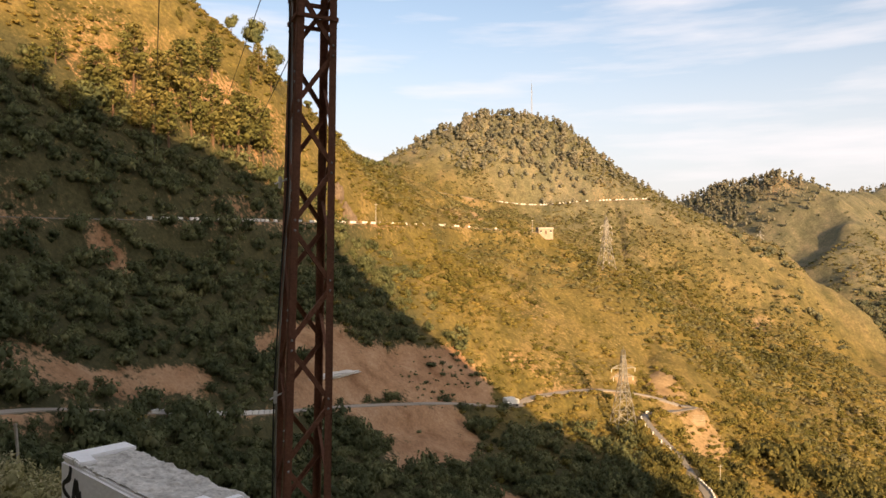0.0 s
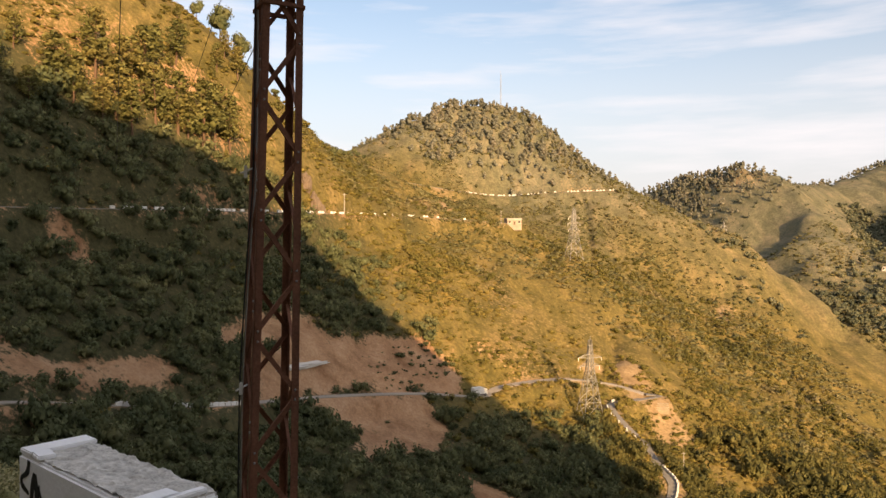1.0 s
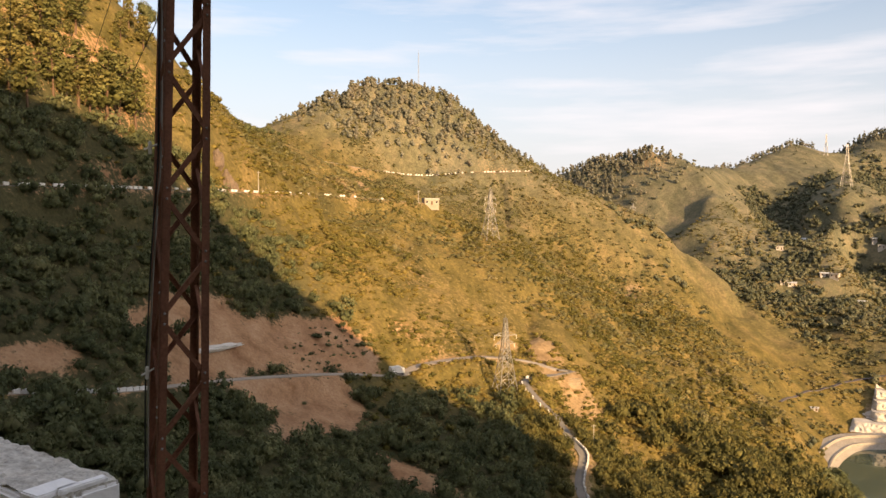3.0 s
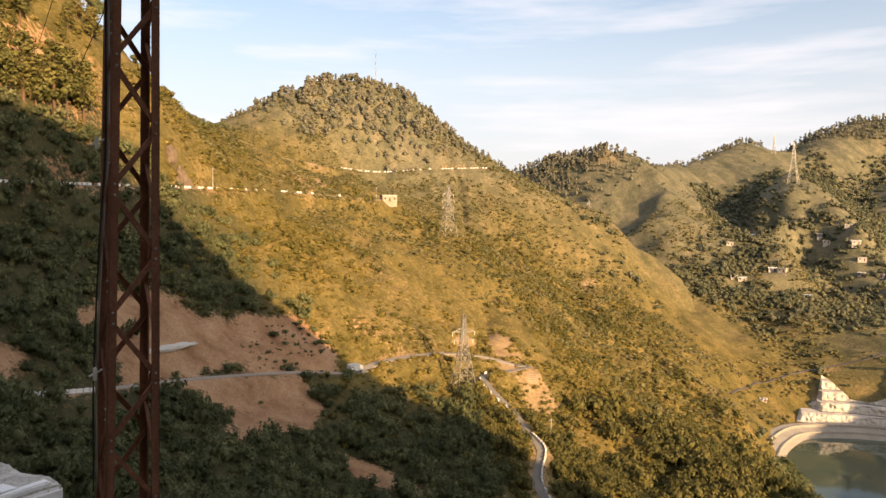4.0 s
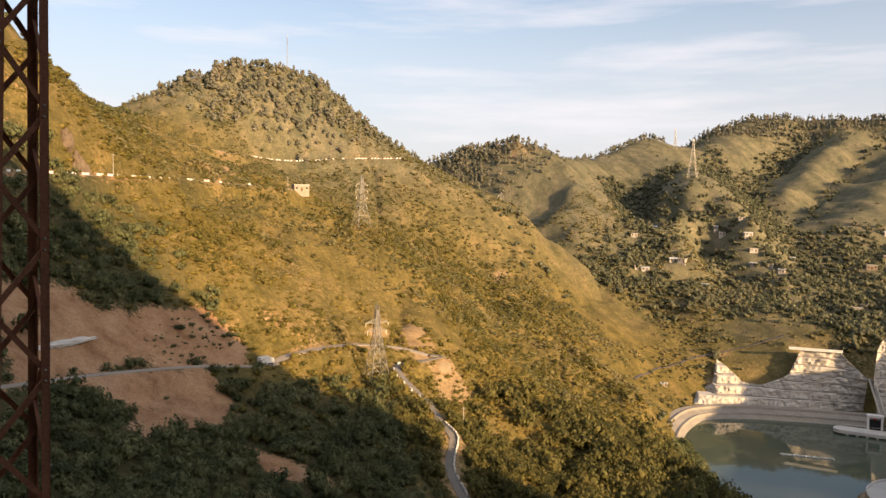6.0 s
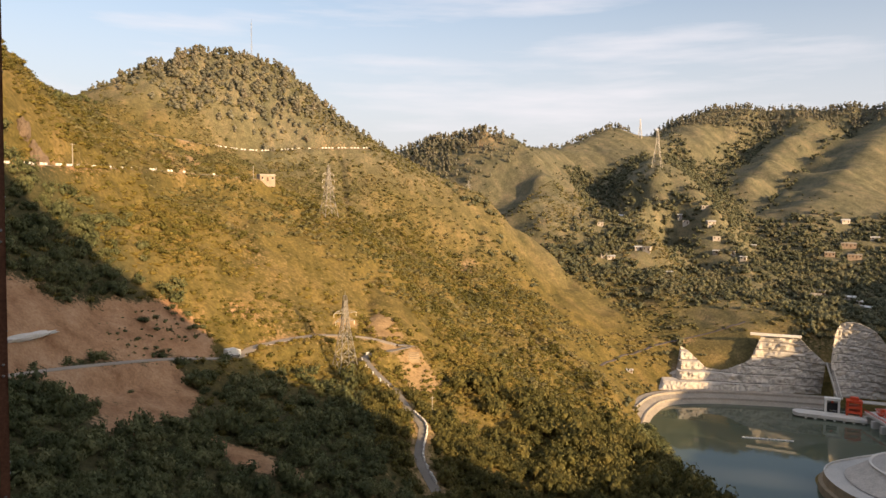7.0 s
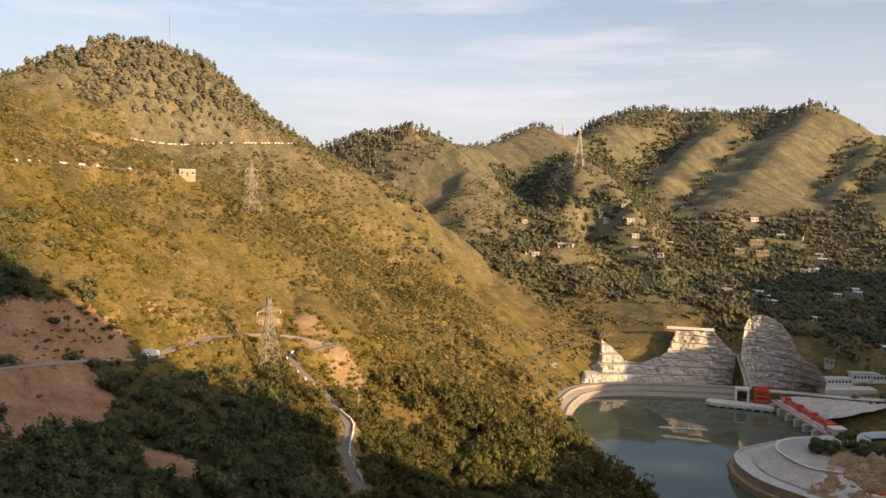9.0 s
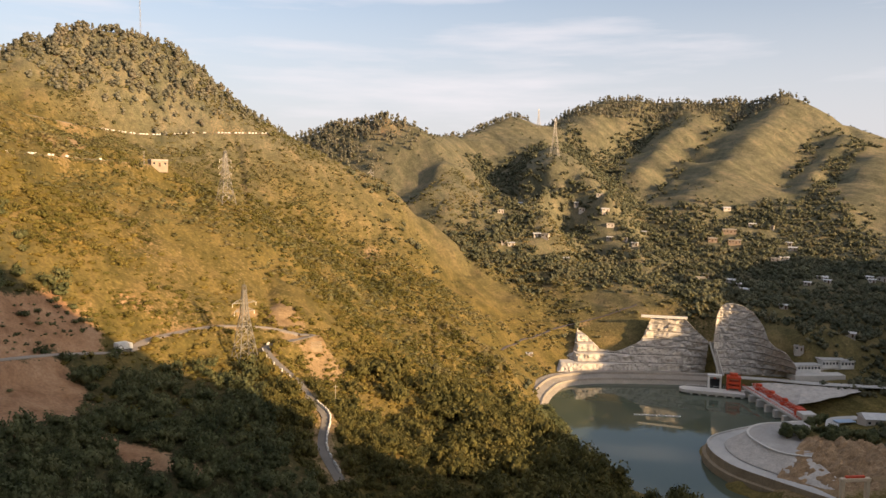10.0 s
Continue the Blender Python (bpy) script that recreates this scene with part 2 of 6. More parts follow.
# ---- the land: crest lines, valley lines and road benches, in metres ----
LAND = {
    "west_ridge": [(-222, 60, 150), (-207, 174, 150), (-148, 237, 128), (-97, 273, 94), (-71, 322, 77), (-53, 366, 56), (-41, 428, 52), (-34, 519, 59)],
    "west_back": [(-309, 368, 150), (-171, 470, 70), (-88, 553, 40)],
    "upper_road": [(-130, 75, 6), (-97, 158, 7), (-76, 201, 8), (-54, 244, 9), (-32, 288, 10), (4, 360, 11), (59, 416, 9)],
    "lower_road": [(-92, 64, -23), (-68, 111, -25), (-55, 145, -33), (-42, 163, -37), (-22, 199, -43), (3, 225, -48), (23, 239, -52), (32, 250, -51), (54, 262, -51), (74, 268, -54), (86, 264, -57)],
    "road_down": [(86, 264, -57), (92, 265, -58), (82, 259, -58), (70, 251, -58), (70, 237, -61), (73, 227, -64), (74, 213, -68), (75, 203, -70), (70, 193, -75), (70, 179, -80)],
    "bench_ridge": [(90, 395, -12), (110, 374, -23), (116, 341, -42), (106, 291, -54)],
    "hill1": [(-18, 600, 88), (3, 620, 103), (38, 639, 121), (80, 645, 123), (114, 640, 108), (143, 629, 78), (182, 614, 45), (201, 599, 34), (217, 581, 21), (233, 564, 9), (250, 545, 3), (255, 515, -12), (256, 481, -37), (258, 446, -65)],
    "hill1_back": [(-56, 798, 30), (118, 842, 20), (274, 752, 0)],
    "hill_road": [(-31, 469, 41), (59, 557, 34), (113, 564, 37), (162, 567, 39)],
    "s2_mid": [(130, 452, -26), (166, 429, -44), (191, 397, -59), (211, 363, -76)],
    "s2_low": [(147, 306, -73), (176, 302, -86), (217, 312, -95), (109, 225, -86), (151, 236, -91), (221, 297, -107)],
    "toe": [(-21, 148, -50), (2, 175, -59), (32, 187, -63), (104, 177, -91), (141, 176, -99), (184, 169, -109), (197, 154, -113)],
    "ravine": [(-52, 30, -26), (-37, 65, -38), (0, 100, -60), (43, 117, -85), (103, 123, -106), (164, 115, -122)],
    "west_shore": [(202, 257, -113), (216, 283, -113), (231, 310, -109)],
    "hill2": [(280, 854, 57), (318, 820, 71), (356, 771, 79), (380, 737, 64), (382, 703, 49), (361, 652, 25), (342, 611, 2), (319, 566, -21), (298, 521, -40)],
    "gap12": [(231, 724, 37), (258, 699, 13), (290, 686, -6), (307, 662, -19), (320, 647, -13), (347, 659, 2), (288, 572, -43), (294, 537, -46)],
    "hill2_back": [(298, 1111, 20), (486, 1042, 30), (572, 916, 30)],
    "hill3": [(499, 865, 61), (549, 858, 83), (578, 853, 95), (588, 846, 99), (601, 843, 94), (624, 845, 78), (641, 845, 81), (662, 841, 93)],
    "gap23": [(459, 730, 26), (452, 696, 10), (445, 665, -5), (425, 612, -28), (433, 536, -53), (411, 442, -69)],
    "hollow": [(530, 709, 44), (507, 705, 32), (478, 693, 18), (442, 673, 0)],
    "gap34": [(612, 740, 45), (581, 675, 29), (572, 629, 7), (538, 558, -18), (488, 472, -59)],
    "east_mountain": [(676, 843, 108), (716, 809, 127), (798, 743, 122), (846, 687, 123), (875, 633, 129), (880, 591, 106), (877, 521, 66), (871, 491, 50), (940, 342, 20), (946, 83, -30)],
    "east_back": [(831, 1064, 30), (1034, 868, 40), (1178, 549, 0)],
    "spur_a": [(772, 690, 96), (730, 683, 79), (676, 661, 52), (623, 635, 26), (570, 610, 2), (542, 554, -21)],
    "hill2_east": [(396, 660, 22), (391, 623, 4), (383, 586, -11), (372, 545, -29), (372, 471, -53), (364, 419, -65), (355, 378, -68), (338, 338, -81)],
    "hill2_west": [(322, 610, -4), (288, 571, -22)],
    "hill3_east": [(475, 570, 18), (472, 544, 8), (462, 512, -2), (458, 481, -33), (439, 445, -54)],
    "hill3_west": [(437, 603, 14), (393, 585, -6)],
    "spur_a_face": [(770, 653, 80), (682, 617, 34), (587, 572, -7)],
    "spur_z": [(711, 807, 115), (656, 755, 77), (604, 707, 44)],
    "hill3_spur": [(571, 747, 61), (528, 679, 49), (470, 607, 32), (425, 556, 4), (394, 517, -19), (378, 479, -39)],
    "hill3_back": [(645, 928, 92), (671, 909, 78), (589, 953, 72)],
    "spur_b": [(835, 612, 101), (756, 589, 63), (692, 568, 35), (634, 548, 11), (557, 514, -20)],
    "spur_c": [(849, 529, 72), (781, 505, 40), (703, 477, 7), (644, 450, -14)],
    "gully_ab": [(843, 672, 99), (797, 662, 70), (745, 645, 42), (705, 629, 19), (639, 605, -6), (590, 577, -24)],
    "gully_bc": [(878, 557, 75), (832, 555, 51), (781, 532, 25), (718, 509, -1)],
    "gully_cd": [(861, 510, 56), (803, 498, 29), (744, 480, 3), (683, 454, -15)],
    "spur_d": [(804, 468, 38), (726, 443, 7), (660, 417, -16)],
    "gully_za": [(766, 744, 87), (726, 738, 62), (671, 722, 34), (611, 682, 10), (584, 632, -10)],
    "valley": [(484, 492, -50), (524, 449, -53), (607, 423, -43), (629, 350, -48), (676, 181, -60)],
    "village": [(412, 436, -67), (459, 386, -72), (526, 365, -64), (543, 300, -66)],
    "above_dam": [(358, 319, -81), (384, 311, -73), (391, 289, -82), (399, 267, -85), (439, 240, -87), (495, 161, -95)],
    "shelf": [(270, 339, -111), (291, 334, -111), (311, 326, -111), (353, 298, -111), (380, 279, -108), (387, 251, -108), (415, 226, -108)],
    "reservoir": [(212, 253, -120), (254, 282, -120), (291, 281, -120), (208, 216, -120), (240, 232, -119), (237, 197, -119), (239, 177, -119), (290, 228, -120), (315, 240, -119), (215, 240, -119), (240, 300, -119), (262, 312, -119), (290, 308, -119), (312, 296, -119), (332, 283, -119), (228, 285, -118), (222, 196, -118), (215, 176, -118), (222, 162, -118)],
    "peninsula": [(262, 194, -104), (273, 197, -104), (289, 190, -104), (256, 174, -104), (272, 176, -103), (300, 176, -103), (322, 188, -104), (290, 150, -101), (264, 142, -104)],
    "pen_shore": [(300, 203, -109), (275, 206, -109), (258, 207, -110), (244, 196, -110), (234, 178, -110), (236, 162, -109), (242, 146, -108), (250, 130, -108)],
    "downstream": [(338, 218, -122), (345, 232, -118), (352, 246, -113), (365, 205, -122), (410, 180, -116)],
    "works": [(362, 256, -108), (374, 244, -108), (390, 232, -108), (404, 220, -108), (372, 262, -107), (388, 253, -106), (405, 246, -104), (420, 237, -104), (395, 264, -102), (414, 257, -102)],
    "cut_left": [(285, 337, -110), (313, 322, -109), (333, 318, -106), (345, 312, -106), (335, 306, -110)],
    "cut_right": [(378, 285, -106), (385, 288, -103), (392, 292, -98), (390, 275, -106)],
    "near_slope": [(-3, 4, -2), (-2, 5, -2), (-1, 4, -2), (0, 3, -2), (1, 3, -2), (3, 2, -2), (4, 0, -2), (-4, 6, -2), (-4, 7, -3), (-4, 8, -3), (-5, 10, -4), (-1, 7, -4), (-7, 12, -7), (0, 12, -10), (6, 10, -11), (10, 6, -11), (12, 1, -9), (0, 45, -38), (25, 43, -44), (52, 30, -50), (-22, 27, -20), (104, 60, -88), (141, 75, -108)],
    "home": [(3, -2, -2), (0, -4, -2), (-3, -2, -2), (-5, 0, -2), (0, -12, 2), (9, -8, 0)],
    "home_ridge": [(-48, -220, 185), (23, -189, 145), (68, -156, 132), (83, -135, 128), (97, -82, 79), (115, -43, 38), (138, -14, -4), (168, 18, -44), (239, 55, -47), (261, 74, -80), (279, 80, -72)],
    "south_hill": [(304, 47, -62), (318, 52, -56), (350, 63, -48), (397, 80, -37), (447, 77, -21), (557, 107, 6), (655, 132, 16)],
    "home_back": [(113, -310, 80), (125, -167, 70), (144, -118, 20), (159, -70, -25), (191, -58, -60), (183, -210, -10), (243, -82, -85), (356, -41, -80), (602, -15, -50)],
    "home_slope": [(-60, 0, 12), (-85, -31, 40), (0, -60, 42), (30, -52, 40), (52, -30, 22), (80, -7, -8), (108, 19, -55)],
}
UPPER_ROAD, LOWER_ROAD, ROAD_DOWN, HILL_ROAD = (LAND[k] for k in ("upper_road", "lower_road", "road_down", "hill_road"))
WATER_Z = -114.0


def smooth_line(points, step):
    """A smooth line through the points, as points about step metres apart."""
    p = np.array(points, float)
    p = np.vstack([2 * p[0] - p[1], p, 2 * p[-1] - p[-2]])
    out = []
    for a, b, c, d in zip(p, p[1:], p[2:], p[3:]):
        n = max(1, round(float(np.linalg.norm(c - b)) / step))
        for u in np.arange(n) / n:
            out.append(0.5 * (2 * b + (c - a) * u + (2 * a - 5 * b + 4 * c - d) * u ** 2 + (3 * b - a - 3 * c + d) * u ** 3))
    out.append(p[-2])
    return np.array(out)


def value_noise(x, y, seed=0):
    """Smooth random values from -1 to 1, one lattice step a unit."""
    xi, yi = np.floor(x).astype(np.int64), np.floor(y).astype(np.int64)
    u, v = x - xi, y - yi
    u, v = u * u * (3 - 2 * u), v * v * (3 - 2 * v)

    def corner(i, j):
        h = (i * 374761393 + j * 668265263 + seed * 974711) & 0xFFFFFFFF
        h = ((h ^ (h >> 13)) * 1274126177) & 0xFFFFFFFF
        return ((h ^ (h >> 16)) & 0xFFFF) / 32767.5 - 1

    return ((corner(xi, yi) * (1 - u) + corner(xi + 1, yi) * u) * (1 - v)
            + (corner(xi, yi + 1) * (1 - u) + corner(xi + 1, yi + 1) * u) * v)


def fbm(x, y, size, octaves=4, seed=0):
    total, amp = 0, 1.0
    for k in range(octaves):
        total = total + amp * value_noise(x / size + 17.3 * k, y / size - 9.1 * k, seed + k)
        size, amp = size / 2.03, amp * 0.5
    return total


def fit_land():
    """The weights of a smooth sheet through all the land's lines."""
    pts = []
    for name, line in LAND.items():
        if name in ("near_slope", "home", "home_slope", "home_back", "reservoir", "s2_low", "peninsula", "downstream", "works", "cut_left", "cut_right"):
            pts += [tuple(p) for p in line]
        else:
            d = float(np.hypot(*np.mean(line, axis=0)[:2]))
            pts += [tuple(p) for p in smooth_line(line, max(18, d / 18))]
    keep = []
    for p in pts:
        if all((p[0] - q[0]) ** 2 + (p[1] - q[1]) ** 2 > 9 for q in keep) or np.hypot(p[0], p[1]) < 20:
            keep.append(p)
    q = np.array(keep)
    n = len(q)
    r = np.linalg.norm(q[:, None, :2] - q[None, :, :2], axis=2)
    a = np.zeros((n + 1, n + 1))
    a[:n, :n] = r - np.eye(n) * 0.5
    a[:n, n] = a[n, :n] = 1
    w = np.linalg.solve(a, np.append(q[:, 2], 0))
    return q[:, :2], w


LAND_XY, LAND_W = fit_land()
ROADS = [(smooth_line(UPPER_ROAD, 4), 3.2), (smooth_line(LOWER_ROAD, 4), 2.0), (smooth_line(ROAD_DOWN, 4), 1.5), (smooth_line(HILL_ROAD, 6), 3.0)]


def road_near(x, y):
    """For each place: how far it is from the edge of the nearest road, and that road's height."""
    best, height = np.full(x.shape, 1e9), np.zeros(x.shape)
    for line, half in ROADS:
        for a, b in zip(line, line[1:]):
            ab = b[:2] - a[:2]
            t = np.clip(((x - a[0]) * ab[0] + (y - a[1]) * ab[1]) / (ab @ ab), 0, 1)
            d = np.hypot(x - a[0] - t * ab[0], y - a[1] - t * ab[1]) - half
            hit = d < best
            best[hit], height[hit] = d[hit], (a[2] + t * (b[2] - a[2]))[hit]
    return best, height


def ground_z(x, y):
    """The height of the land at the places x, y (arrays)."""
    x, y = np.asarray(x, float), np.asarray(y, float)
    shape = x.shape
    x, y = x.ravel(), y.ravel()
    z = np.full(x.shape, LAND_W[-1])
    for s in range(0, len(x), 20000):
        e = slice(s, s + 20000)
        z[e] += np.hypot(x[e, None] - LAND_XY[None, :, 0], y[e, None] - LAND_XY[None, :, 1]) @ LAND_W[:-1]
    d = np.hypot(x, y)
    far = np.clip((d - 1500) / 900, 0, 1)
    z = z * (1 - far) + far * (-20 + 60 * fbm(x, y, 700, 3, 5))
    rough = np.clip((d - 14) / 60, 0, 1) * np.clip((z + 113) / 14, 0.05, 1)
    rough = rough * np.clip((np.hypot(x - 330, y - 275) - 60) / 60, 0.12, 1) * np.clip((np.hypot(x - 262, y - 182) - 22) / 30, 0.12, 1)
    wob = fbm(x, y, 70, 3, 1)
    z = z + rough * (3.0 * wob + 1.3 * fbm(x, y, 17, 3, 2)) * np.clip(d / 260, 0.35, 1.2) * np.clip(1 - (d - 560) / 300, 0.45, 1)
    z = z - rough * 4.0 * np.clip(d / 400, 0.2, 1.0) * np.exp(-(fbm(x * 1.25 - y * 0.25, y * 0.45 + x * 0.5, 60, 2, 7) / 0.16) ** 2)
    gap, height = road_near(x, y)
    k = np.clip(1 - (gap - 0.8) / 5.0, 0, 1)
    k = k * k * (3 - 2 * k)
    z = z * (1 - k) + (height - 0.12) * k
    return z.reshape(shape)


def soil_at(x, y, z):
    """How bare the land is, 0 to 1: cuttings beside roads, slides, scattered scars."""
    gap, height = road_near(x, y)
    s = 0.10 + 0.20 * fbm(x, y, 45, 3, 11)
    s = s + 0.42 * np.clip(1 - gap / 3.5, 0, 1)
    for cx, cy, rx, ry, turn, amount in SCARS:
        c, sn = math.cos(radians(turn)), math.sin(radians(turn))
        u, v = ((x - cx) * c + (y - cy) * sn) / rx, (-(x - cx) * sn + (y - cy) * c) / ry
        q = np.sqrt(u * u + v * v) + 0.34 * fbm(x, y, 11, 4, 13)
        s = s + amount * np.clip((1.2 - q) / 0.5, 0, 1)
    return np.clip(s, 0, 1)


WOODS = [(-97, 182, 34, 24, 60, 0.9), (-91, 161, 30, 24, 60, 0.9), (-76, 187, 34, 24, 60, 0.9), (-73, 231, 30, 18, 60, 0.9), (-95, 201, 30, 16, 60, 0.9), (-70, 180, 90, 50, 60, 1.6), (-98, 205, 50, 26, 60, 1.3), (38, 205, 46, 26, 15, 0.8), (-35, 225, 30, 40, 20, 0.8), (-90, 100, 60, 30, 60, 1.0), (-5, 150, 70, 26, 25, 1.0), (70, 170, 70, 34, 10, 0.9), (165, 205, 76, 50, 20, 1.0)]


def blobs(x, y, spots):
    """The sum of soft round spots (x, y, rx, ry, turn, amount)."""
    total = np.zeros(x.shape)
    for cx, cy, rx, ry, turn, amount in spots:
        c, s = math.cos(radians(turn)), math.sin(radians(turn))
        u, v = ((x - cx) * c + (y - cy) * s) / rx, (-(x - cx) * s + (y - cy) * c) / ry
        total += amount * np.clip(1.4 - np.sqrt(u * u + v * v), 0, 0.8) / 0.8
    return total


WEST_VILLAGE = [(374, 556, "flat"), (407, 574, "tin"), (342, 492, "tin"), (338, 496, "flat"), (422, 529, "tin"), (370, 454, "tin"), (424, 492, "tin"), (372, 485, "flat"), (456, 507, "tin"), (452, 495, "flat"), (443, 485, "tin"), (452, 476, "flat"), (453, 464, "tin"), (501, 502, "tin"), (452, 542, "tin"), (464, 524, "flat"), (369, 493, "tin"), (452, 534, "flat")]
EAST_VILLAGE = [(599, 490, "tin"), (592, 454, "tin"), (601, 440, "flat"), (589, 412, "tin"), (580, 402, "tin"), (542, 391, "flat"), (550, 389, "tin"), (464, 396, "flat"), (454, 393, "flat"), (468, 376, "tin"), (453, 357, "tin"), (445, 345, "tin"), (497, 331, "tin"), (516, 332, "tin"), (513, 326, "tin"), (545, 313, "tin"), (548, 305, "flat"), (427, 255, "tin"), (396, 267, "flat"), (425, 299, "tin"), (541, 309, "tin")]

CLEARED = [(322, 318, 62, 22, -33), (384, 284, 22, 24, 0), (256, 168, 34, 48, 0), (388, 252, 26, 14, -25), (345, 250, 30, 40, 20), (310, 185, 26, 16, 0)]


def cleared(x, y):
    """Where the dam's works leave no room for plants."""
    out = np.zeros(np.shape(x), bool)
    for cx, cy, rx, ry, turn in CLEARED:
        c, s = math.cos(radians(turn)), math.sin(radians(turn))
        out |= (((x - cx) * c + (y - cy) * s) / rx) ** 2 + ((-(x - cx) * s + (y - cy) * c) / ry) ** 2 < 1
    for hx, hy, _ in WEST_VILLAGE + EAST_VILLAGE + [(568, 460, 0), (556, 444, 0), (541, 456, 0), (57, 407, 0)]:
        k = 1 - 9 / math.hypot(hx, hy)
        out |= (x - hx * k) ** 2 + (y - hy * k) ** 2 < 7 ** 2
    return out


SCARS = [(-24, 211, 20.6, 4.8, 54, 0.90), (-35, 206, 21.4, 8.1, 81, 0.90), (-8, 231, 31.2, 11.2, -138, 0.90), (-5, 206, 23.8, 5.8, -140, 0.90), (-1, 197, 21.7, 9.7, 64, 0.90),
         (14, 184, 6.8, 3.3, -49, 0.70),
         (22, 178, 6.2, 4.5, -42, 0.65), (31, 173, 5.3, 1.8, -36, 0.60), (86, 282, 5.9, 10.0, 2, 0.85), (73, 284, 7.1, 1.6, 18, 0.60), (90, 251, 10.2, 9.1, 0, 0.42), (30, 264, 11.1, 5.3, -11, 0.18),
         (62, 220, 7.0, 9.0, 42, 0.42), (194, 442, 5.4, 35.2, -40, 0.14), (87, 259, 6.7, 6.9, -3, 0.50), (17, 421, 20.3, 5.8, 80, 0.70), (10, 387, 2.8, 11.3, 25, 0.75), (-74, 130, 10.5, 7.7, 74, 0.52),
         (-64, 147, 18.0, 3.0, 67, 0.57), (-55, 162, 7.2, 4.2, 52, 0.52), (-80, 176, 6.4, 1.5, 48, 0.60), (-100, 169, 6.4, 1.5, 67, 0.16), (-91, 155, 6.6, 1.5, 69, 0.30), (-47, 194, 2.5, 7.8, -18, 0.60),
         (-66, 237, 14.3, 1.5, 62, 0.40), (-90, 198, 17.4, 3.1, 68, 0.10), (-63, 111, 8.0, 1.5, 61, 0.40),
         (-94, 240, 46, 12, 60, 0.22), (-70, 264, 22, 12, 60, 0.30), (-112, 205, 26, 14, 60, 0.06), (-60, 290, 8, 8, 60, 0.2), (198, 448, 10, 5, 0, 0.15), (19, 515, 30, 6, 5, 0.3), (310, 366, 10, 3, -30, 0.4), (299, 346, 9, 6, -30, 0.8), (283, 342, 7, 5, 0, 0.8), (262, 152, 30, 16, -20, 0.9), (275, 160, 20, 20, 0, 0.6), (290, 165, 14, 18, 0, 0.3), (345, 765, 46, 40, 0, 0.12), (318, 572, 15, 8, 0, 0.42)]


def steps(*spans):
    out = []
    for a, b, d in spans:
        out += list(np.arange(a, b, d))
    return np.array(out)


gx = steps((-4200, -1200, 500), (-1200, -400, 100), (-400, -140, 10), (-140, -12, 2.6), (-12, 12, 1.2), (12, 270, 2.6), (270, 700, 5), (700, 960, 7), (960, 1200, 12), (1200, 4300, 310))
gy = steps((-4200, -1200, 500), (-1200, -300, 100), (-300, -12, 9), (-12, 14, 1.2), (14, 120, 3), (120, 460, 2.6), (460, 700, 5), (700, 900, 7), (900, 1200, 12), (1200, 4300, 310))
GX, GY = np.meshgrid(gx, gy)
GZ = ground_z(GX, GY)


def sheet(name, xs, ys, zs, mat):
    """One ground sheet over a grid of places."""
    nx, ny = xs.shape[1], xs.shape[0]
    me = bpy.data.meshes.new(name)
    idx = np.arange(nx * ny).reshape(ny, nx)
    quads = np.stack([idx[:-1, :-1], idx[:-1, 1:], idx[1:, 1:], idx[1:, :-1]], axis=-1).reshape(-1, 4)
    me.vertices.add(nx * ny)
    me.vertices.foreach_set("co", np.stack([xs, ys, zs], axis=-1).astype(np.float32).ravel())
    me.loops.add(quads.size)
    me.loops.foreach_set("vertex_index", quads.astype(np.int32).ravel())
    me.polygons.add(len(quads))
    me.polygons.foreach_set("loop_start", np.arange(0, quads.size, 4, dtype=np.int32))
    me.update(calc_edges=True)
    me.polygons.foreach_set("use_smooth", np.ones(len(quads), bool))
    me.materials.append(mat)
    return new(name, me)


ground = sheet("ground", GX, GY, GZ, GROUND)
tagged(ground, "steep grassy hillsides with bare reddish earth in places", "hillside", kind="structure")
# rises with distance: how much of the hazy grass colour shows
far_haze_attr = ground.data.attributes.new("far_haze", "FLOAT", "POINT")
far_haze_attr.data.foreach_set("value", np.clip((np.hypot(GX, GY) - 450) / 200 + 0.35 * fbm(GX, GY, 120, 3, 19), 0, 1).ravel().astype(np.float32))
# darkened floor only in the shaded slope's wood, fading out above its upper edge
shaded_undergrowth_attr = ground.data.attributes.new("shaded_undergrowth", "FLOAT", "POINT")
shaded_undergrowth_attr.data.foreach_set("value", np.clip(np.clip((75 - GX) / 30, 0, 1) * np.clip(1.2 * blobs(GX, GY, WOODS) + 0.35 * fbm(GX, GY, 26, 3, 47), 0, 1) * np.clip((42 + 0.36 * (-60 - GX) - GZ) / 6, 0, 1), 0, 0.92).ravel().astype(np.float32))
tan_attr = ground.data.attributes.new("tan", "FLOAT", "POINT")
tan_attr.data.foreach_set("value", (np.clip(np.maximum((GX - 20) / 25, (GY - 290) / 20), 0, 1) * np.clip((np.hypot(GX - 340, GY - 730) - 110) / 20, 0, 1)).ravel().astype(np.float32))
soil_attr = ground.data.attributes.new("soil", "FLOAT", "POINT")
soil_attr.data.foreach_set("value", soil_at(GX.ravel(), GY.ravel(), GZ.ravel()).astype(np.float32))

# ---- water and roads ----
def mesh_object(name, verts, faces, mat, parent=None, smooth=False, label=""):
    me = bpy.data.meshes.new(name)
    me.from_pydata([tuple(v) for v in verts], [], faces)
    me.materials.append(mat)
    if smooth:
        for p in me.polygons:
            p.use_smooth = True
    ob = new(name, me)
    ob.parent = parent
    return tagged(ob, label)


